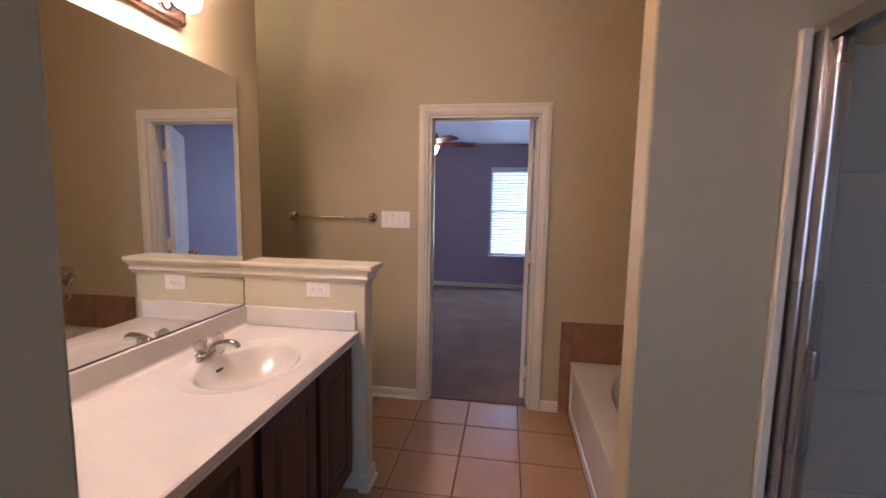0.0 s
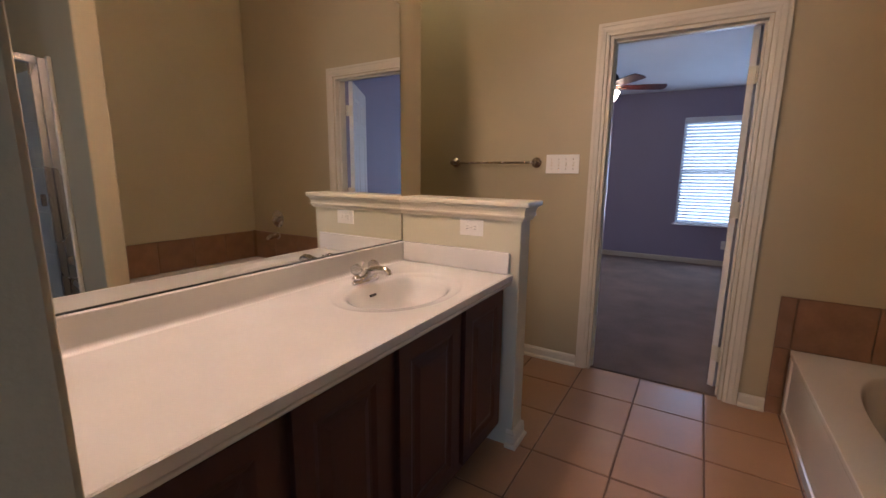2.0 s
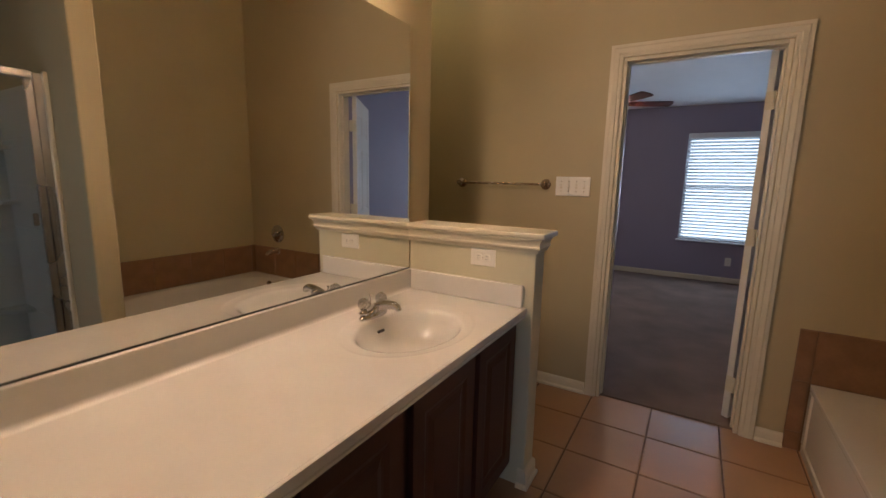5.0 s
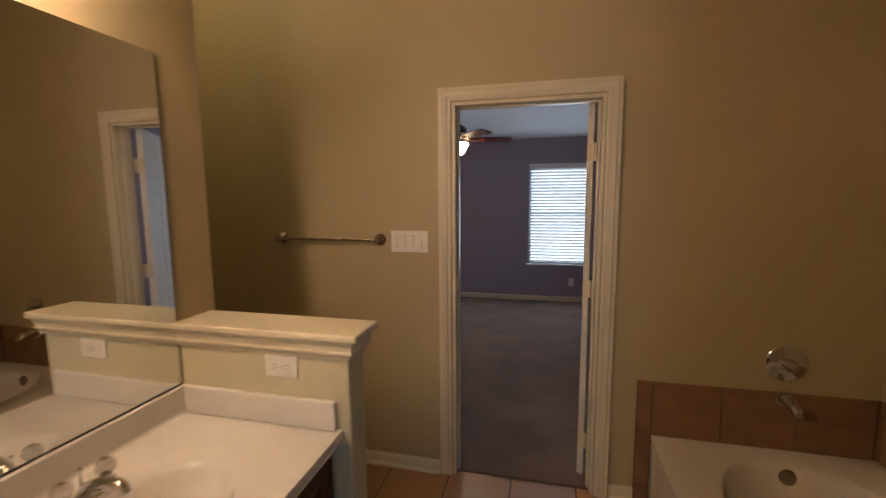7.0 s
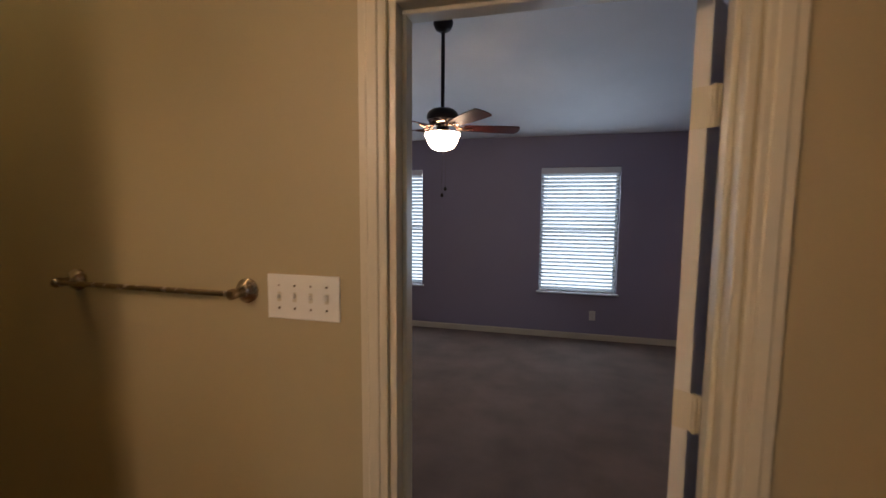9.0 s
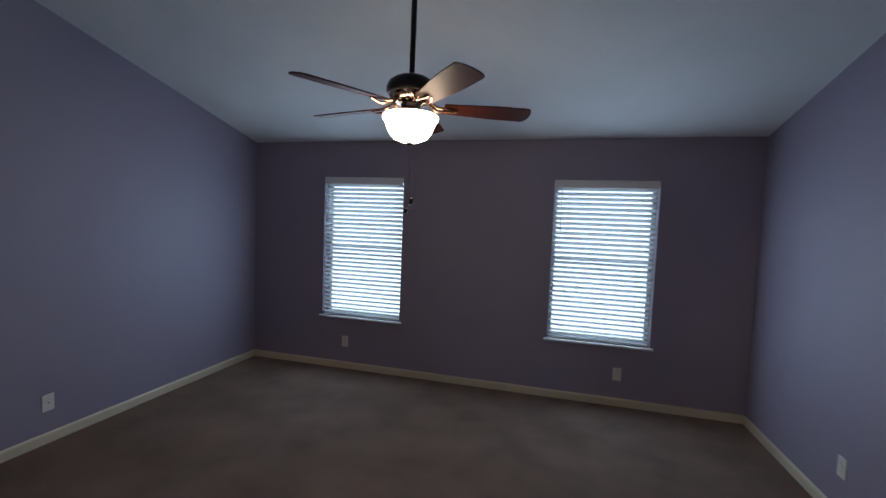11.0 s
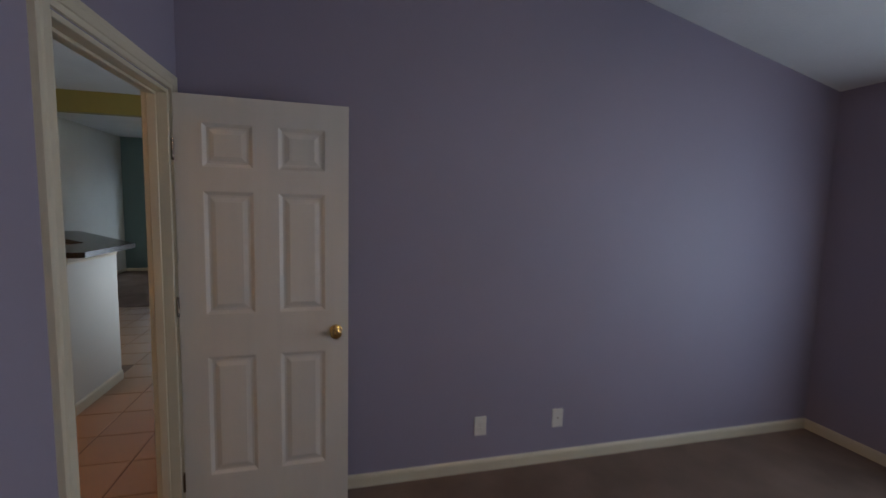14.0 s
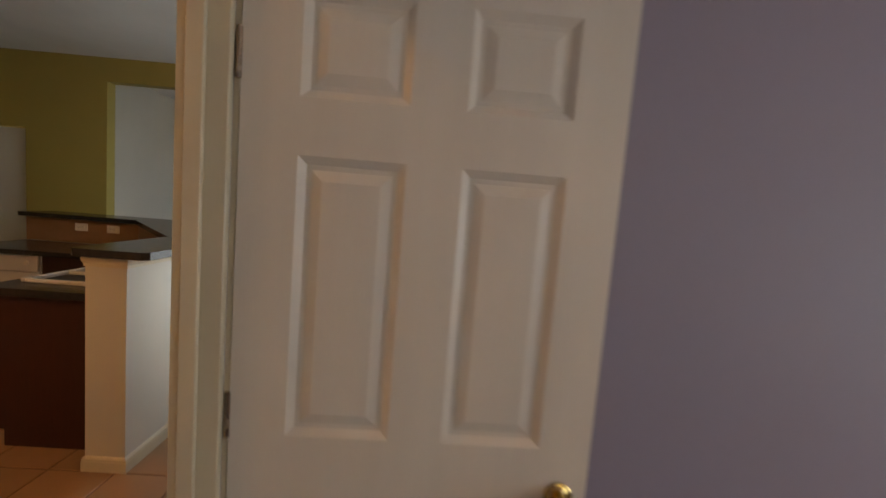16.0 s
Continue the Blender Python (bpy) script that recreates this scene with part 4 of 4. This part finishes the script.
def ceiling_fan():
    x, y = -0.893, 4.99
    top = PLATE + SLOPE * (BY1 - y)
    fan = thing("ceiling_fan", "dark bronze five-blade ceiling fan with a lit frosted bowl", "ceiling fan", m=pose(x, y, 0))
    part("canopy", lathe(bmesh.new(), [(0.0, top + 0.02), (0.072, top + 0.02), (0.072, top - 0.02), (0.055, top - 0.055), (0.02, top - 0.075), (0.0, top - 0.075)], steps=32), BRONZE, fan, smooth=True)
    part("downrod", tube(bmesh.new(), [(0, 0, 2.27), (0, 0, top - 0.06)], 0.0135, 16), BRONZE, fan, smooth=True)
    part("motor_housing", lathe(bmesh.new(), [(0, 2.295), (0.03, 2.293), (0.08, 2.284), (0.108, 2.264), (0.119, 2.238), (0.119, 2.215), (0.113, 2.205), (0.0, 2.205)], steps=40), BRONZE, fan, smooth=True)
    part("motor_band", lathe(bmesh.new(), [(0, 2.2045), (0.107, 2.2045), (0.1, 2.185), (0.08, 2.168), (0.05, 2.16), (0, 2.16)], steps=40), NICKEL, fan, "ribbed lighter band under the motor", smooth=True)
    part("light_neck", lathe(bmesh.new(), [(0, 2.1595), (0.05, 2.1595), (0.042, 2.14), (0.05, 2.127), (0.058, 2.1195), (0, 2.1195)], steps=32), BRONZE, fan, smooth=True)
    part("light_bowl", lathe(bmesh.new(), [(0.112, 2.1115), (0.131, 2.108), (0.135, 2.1), (0.132, 2.09), (0.12, 2.074), (0.114, 2.055), (0.104, 2.03), (0.08, 2.0), (0.045, 1.986), (0, 1.982)], steps=40), LAMP_BOWL, fan, "lit frosted glass bowl", smooth=True)
    part("fitter", lathe(bmesh.new(), [(0.03, 2.119), (0.1, 2.119), (0.111, 2.1165), (0.111, 2.1125), (0.03, 2.1125)], steps=40), BRONZE_BAR, fan, "bronze pan holding the bowl", smooth=True)
    part("finial", lathe(bmesh.new(), [(0, 1.983), (0.014, 1.981), (0.012, 1.972), (0.006, 1.966), (0, 1.962)], steps=16), BRONZE, fan, smooth=True)
    for k in range(5):
        a = radians(72 * k + 23)
        turn = Matrix.Rotation(a, 4, "Z")
        arm = bmesh.new()
        for s in (-1, 1):
            tube(arm, [turn @ Vector(c) for c in ((0.085, s * 0.01, 2.178), (0.12, s * 0.028, 2.15), (0.16, s * 0.033, 2.143), (0.2, s * 0.018, 2.145), (0.225, s * 0.008, 2.147))], [0.009, 0.008, 0.007, 0.007, 0.006], 8)
        iron = part("blade_iron", arm, BRONZE_BAR, fan, "curved bronze blade bracket", smooth=True)
        bm = bmesh.new()
        outline = []
        for i in range(13):
            u = i / 12
            outline.append((0.16 + 0.405 * u, -(0.046 + 0.02 * min(1, u * 1.6))))
        for i in range(1, 9):
            t = -math.pi / 2 + math.pi * i / 9
            outline.append((0.565 + 0.028 * math.cos(t), 0.066 * math.sin(t)))
        outline += [(px, -py) for px, py in outline[12::-1]]
        tilt = turn @ Matrix.Translation((0, 0, 2.15)) @ Matrix.Rotation(radians(-12), 4, "X")
        low = [bm.verts.new(tilt @ Vector((px, py, 0))) for px, py in outline]
        high = [bm.verts.new(tilt @ Vector((px, py, 0.006))) for px, py in outline]
        bm.faces.new(low[::-1])
        bm.faces.new(high)
        for i in range(len(low)):
            j = (i + 1) % len(low)
            bm.faces.new((low[i], low[j], high[j], high[i]))
        part("blade", bm, BLADE, fan, "reddish brown wooden blade")
    for dx, dy, z in ((0.036, -0.05, 1.715), (0.012, -0.052, 1.668)):
        c = part("pull_chain", tube(bmesh.new(), [(dx, dy, 2.12), (dx, dy * 1.02, 2.0), (dx, dy, z)], 0.0007, 5), BRASS, fan)
        part("chain_fob", lathe(bmesh.new(), [(0, 0.0), (0.008, -0.006), (0.011, -0.018), (0.009, -0.03), (0, -0.034)], Matrix.Translation((dx, dy, z)), 14), BRONZE, c, "dark round pull fob", smooth=True)
    return fan


ceiling_fan()


# ---- hall, kitchen and living room ----
INNER = [(-4.645, 1.69), (-5.50, 1.60), (-6.68, 0.62), (-6.68, -0.48)]
wall = structure("wall_kitchen_bar", prism([(-4.66, 1.905), (-5.34, 1.905), (-6.86, 0.72), (-6.86, -0.46), (-6.70, -0.46), (-6.70, 0.60), (-5.40, 1.70), (-4.66, 1.70)], -0.05, 1.138), PALE, "pale painted raised bar wall of the kitchen")
structure("trim_bar_cap", sweep(bmesh.new(), [(-4.72, 1.70, 1.138), (-4.66, 1.70, 1.138), (-4.66, 1.905, 1.138), (-5.34, 1.905, 1.138)], [(0, 0), (0.014, 0), (0.012, -0.02), (0.006, -0.03), (0.006, -0.045), (0, -0.045)], (0, 0, 1)), TRIM, "cream moulding under the bar top", "trim")
structure("baseboard_bar", sweep(bmesh.new(), [(-4.70, 1.70, 0), (-4.66, 1.70, 0), (-4.66, 1.905, 0), (-5.34, 1.905, 0)], [(0.0, 0), (0.013, 0), (0.013, 0.055), (0.011, 0.062), (0.012, 0.068), (0.006, 0.078), (0.0, 0.083)], (0, 0, 1)), TRIM, "cream moulded baseboard round the bar wall", "baseboard")
bar = thing("bar_top", "dark laminate raised bar top", "bar top")
bm = prism([(-4.63, 1.66), (-4.63, 1.99), (-4.66, 2.02), (-5.42, 2.02), (-7.04, 0.80), (-7.04, -0.46), (-7.02, -0.49), (-6.64, -0.49), (-6.64, 0.60), (-5.44, 1.63), (-4.66, 1.63)], 1.143, 1.183)
part("slab", bm, LAMINATE, bar)
struct = thing("backsplash", "brown backsplash below the far bar top", "backsplash")
part("panel", prism([(-6.70, -0.46), (-6.692, -0.46), (-6.692, 0.596), (-5.40, 1.692), (-5.40, 1.70), (-6.70, 0.60)], 0.915, 1.137), COUNTER_SPLASH, struct)
for y in (0.06, 0.36):
    cover_plate("outlet", pose(-6.691, y, 1.07, 0, 0, 90), "white outlet set sideways in the brown backsplash", 0.118, 0.074, "outlet", "kitchen outlets")
lower = thing("kitchen_counter", "dark laminate kitchen counter in a corner", "countertop")
part("slab", prism([(-4.80, 1.695), (-4.80, 1.02), (-5.60, 1.02), (-6.05, 0.60), (-6.05, -0.46), (-6.69, -0.46), (-6.69, 0.59), (-5.41, 1.685)], 0.872, 0.912), LAMINATE, lower)
base = thing("base_cabinet", "dark wooden kitchen base cabinet with a recessed kick", "cabinet")
bm = prism([(-4.83, 1.69), (-4.83, 1.05), (-5.60, 1.05), (-5.70, 0.96), (-5.70, 1.43), (-5.41, 1.68)], 0.10, 0.871)
part("body", bm, CABINET, base)
part("kick", box(-5.4, -4.835, 1.12, 1.68, 0.0, 0.099), CABINET, base)
base2 = thing("base_cabinet", "dark wooden kitchen cabinet in the corner beside a dishwasher", "cabinet")
part("body", prism([(-6.10, 0.21), (-6.10, 0.58), (-5.71, 0.95), (-5.71, 1.42), (-6.68, 0.58), (-6.68, 0.21)], 0.0, 0.871), CABINET, base2)
dish = thing("dishwasher", "white dishwasher with a dark toe kick", "dishwasher")
part("body", box(-6.68, -6.115, -0.42, 0.19, 0.1, 0.87), APPLIANCE, dish)
part("door_panel", box(-6.114, -6.09, -0.418, 0.188, 0.14, 0.72, bevel=0.006), APPLIANCE, dish)
part("control_panel", box(-6.114, -6.085, -0.418, 0.188, 0.726, 0.868, bevel=0.006), APPLIANCE, dish)
part("kick", box(-6.6, -6.13, -0.418, 0.188, 0.0, 0.098), DARK_AND_SHADE, dish)
part("dial", lathe(bmesh.new(), [(0, 0.014), (0.018, 0.013), (0.02, 0)], Matrix.Translation((-6.085, 0.10, 0.8)) @ Matrix.Rotation(radians(90), 4, "Y"), 20), PLASTIC, dish)
sink = thing("kitchen_sink", "white drop-in double-bowl kitchen sink, bowl shade painted dark", "sink")
for x0, x1, y0, y1 in ((-5.56, -4.96, 1.10, 1.13), (-5.56, -4.96, 1.47, 1.50), (-5.56, -5.53, 1.1305, 1.4695), (-5.275, -5.245, 1.1305, 1.4695), (-4.99, -4.96, 1.1305, 1.4695)):
    part("rim", box(x0, x1, y0, y1, 0.9125, 0.936, bevel=0.005, segments=2), APPLIANCE, sink)
# flat dark sheets: the shade inside white bowls, put into the colour
for x0, x1 in ((-5.529, -5.276), (-5.244, -4.991)):
    part("bowl", box(x0, x1, 1.131, 1.469, 0.9125, 0.9145), DARK_AND_SHADE, sink, "dark sheet standing for the shade in a white bowl")
part("sink_faucet", tube(bmesh.new(), [(-5.26, 1.525, 0.9125), (-5.26, 1.525, 0.97), (-5.26, 1.50, 0.995), (-5.26, 1.42, 1.0), (-5.26, 1.36, 0.985)], 0.013, 10), BRONZE, sink, "dark low faucet", smooth=True)

utility = thing("door_utility", "pale blue grey flush door in the mustard wall", "door")
part("leaf", box(KX - 0.075, KX - 0.04, -1.897, -1.023, 0.005, 2.032, bevel=0.003), BLUE_DOOR, utility)
part("knob", lathe(bmesh.new(), [(0, 0.06), (0.024, 0.052), (0.026, 0.04), (0.012, 0.025), (0.03, 0.004), (0.03, 0)], Matrix.Translation((KX - 0.04, -1.82, 0.93)) @ Matrix.Rotation(radians(90), 4, "Y"), 20), BRASS, utility, smooth=True)
# the dome in the bathroom nook is an added fill, out of view
for nm, x, y, z, mat, lb in (("ceiling_lamp", -9.9, 0.62, 2.92, LAMP_DOME, "lit white dome ceiling light"), ("ceiling_lamp", -2.8, 1.1, 2.85, LAMP_KITCHEN, "lit white dome ceiling light over the kitchen"), ("ceiling_lamp", -1.85, 2.15, 3.1, FILL_NOOK, "dim lit dome ceiling light in the bathroom nook")):
    lamp = thing(nm, lb, "ceiling light", m=pose(x, y, z))
    part("pan", lathe(bmesh.new(), [(0, 0), (0.17, 0), (0.17, -0.02), (0, -0.02)]), NICKEL, lamp, smooth=True)
    part("dome", lathe(bmesh.new(), [(0.16, -0.0205), (0.155, -0.04), (0.13, -0.07), (0.08, -0.09), (0, -0.098)]), mat, lamp, smooth=True)

sash_window("window_3", -0.30, 0.62, 0.66, 2.09, -11.85, -1, "white vinyl window behind a closed blind", axis="x")
lb = thing("window_blind", "white slat blind in the living room window", "window blind")
me = mesh_of("slat", box(-0.022, 0.022, -0.29, 0.61, -0.0015, 0.0015), SLAT)
for i in range(34):
    s = new("slat", me)
    s.parent = lb
    s.matrix_world = pose(-11.86, 0, 0.69 + 0.041 * i, 0, 50, 0)
part("head_rail", box(-11.9, -11.855, -0.29, 0.61, 2.05, 2.085), VINYL, lb)
sill("window_sill", -0.30, 0.62, 0.66, -11.85, 1, axis="x")

# ---- bathtub tile surround ----
def tile_piece(w, h, t, mat, name="tile"):
    bm = box(-w / 2, w / 2, -h / 2, h / 2, -t, 0.0)
    top = [e for e in bm.edges if all(abs(v.co.z) < 1e-6 for v in e.verts)]
    bmesh.ops.bevel(bm, geom=top, offset=0.003, segments=1, affect="EDGES")
    return mesh_of(name, bm, mat)


tubtile = thing("tub_tile_surround", "row of brown ceramic tiles round the bathtub", "tile surround")
part("grout_north", box(0.478, 1.479, Y0 - 0.006, Y0 - 0.0005, 0.0, 0.648), TUB_GROUT, tubtile)
part("grout_east", box(1.474, 1.4795, 1.2715, Y0 - 0.007, TZ, 0.648), TUB_GROUT, tubtile)
P = 0.3035
row = tile_piece(P - 0.0025, 0.273, 0.006, SURROUND)
slim = tile_piece(0.066, P - 0.0025, 0.006, SURROUND)
for i in range(4):
    x0 = 0.548 + P * i
    w = min(P, 1.478 - x0)
    me = row if w > P - 0.01 else tile_piece(w - 0.0025, 0.273, 0.006, SURROUND)
    if w > 0.02:
        s = new("tile", me)
        s.parent = tubtile
        s.matrix_world = pose(x0 + w / 2, Y0 - 0.0115, 0.648 - 0.1375, 90, 0, 0)
for k, (z0, z1) in enumerate(((0.0, 0.10), (0.10, 0.375), (0.375, 0.648))):
    s = new("tile", tile_piece(0.066, z1 - z0 - 0.0025, 0.006, SURROUND))
    s.parent = tubtile
    s.matrix_world = pose(0.512, Y0 - 0.0115, (z0 + z1) / 2, 90, 0, 0)
for i in range(5):
    y0 = 1.275 + P * i
    s = new("tile", row)
    s.parent = tubtile
    s.matrix_world = pose(1.468, y0 + P / 2, 0.648 - 0.1375, 90, 0, -90)

# ---- floor tiles ----
PITCH = 0.342
full = tile_piece(PITCH - 0.0075, PITCH - 0.0075, 0.012, TILE, "floor_tile")


def lay(parent, x_from, x_to, y_from, y_to, x_joint, y_joint, skip=()):
    i0, i1 = math.floor((x_from - x_joint) / PITCH), math.ceil((x_to - x_joint) / PITCH)
    j0, j1 = math.floor((y_from - y_joint) / PITCH), math.ceil((y_to - y_joint) / PITCH)
    for i in range(i0, i1):
        for j in range(j0, j1):
            x, y = x_joint + PITCH * (i + 0.5), y_joint + PITCH * (j + 0.5)
            if any(a < x < b and c < y < d for a, b, c, d in skip):
                continue
            t = new("tile", full)
            t.parent = parent
            t.matrix_world = pose(x, y, 0.0, random.uniform(-0.08, 0.08), random.uniform(-0.08, 0.08), 90 * random.randrange(4))


random.seed(4)
lay(floor_bath, -2.2, 1.5, -1.5, 2.85, -0.139, 2.866 - PITCH * 12, ((0.72, 1.75, -0.2, 1.2), (0.75, 1.6, 1.2, 2.83), (-2.3, -0.72, -0.1, 1.7)))
lay(floor_hall, -8.15, -2.6, -0.6, 2.84, -4.31, 1.86, ((-8.2, -6.9, -0.7, 0.5), (-6.7, -5.9, -0.5, 0.6), (-5.6, -4.9, 1.2, 1.8)))
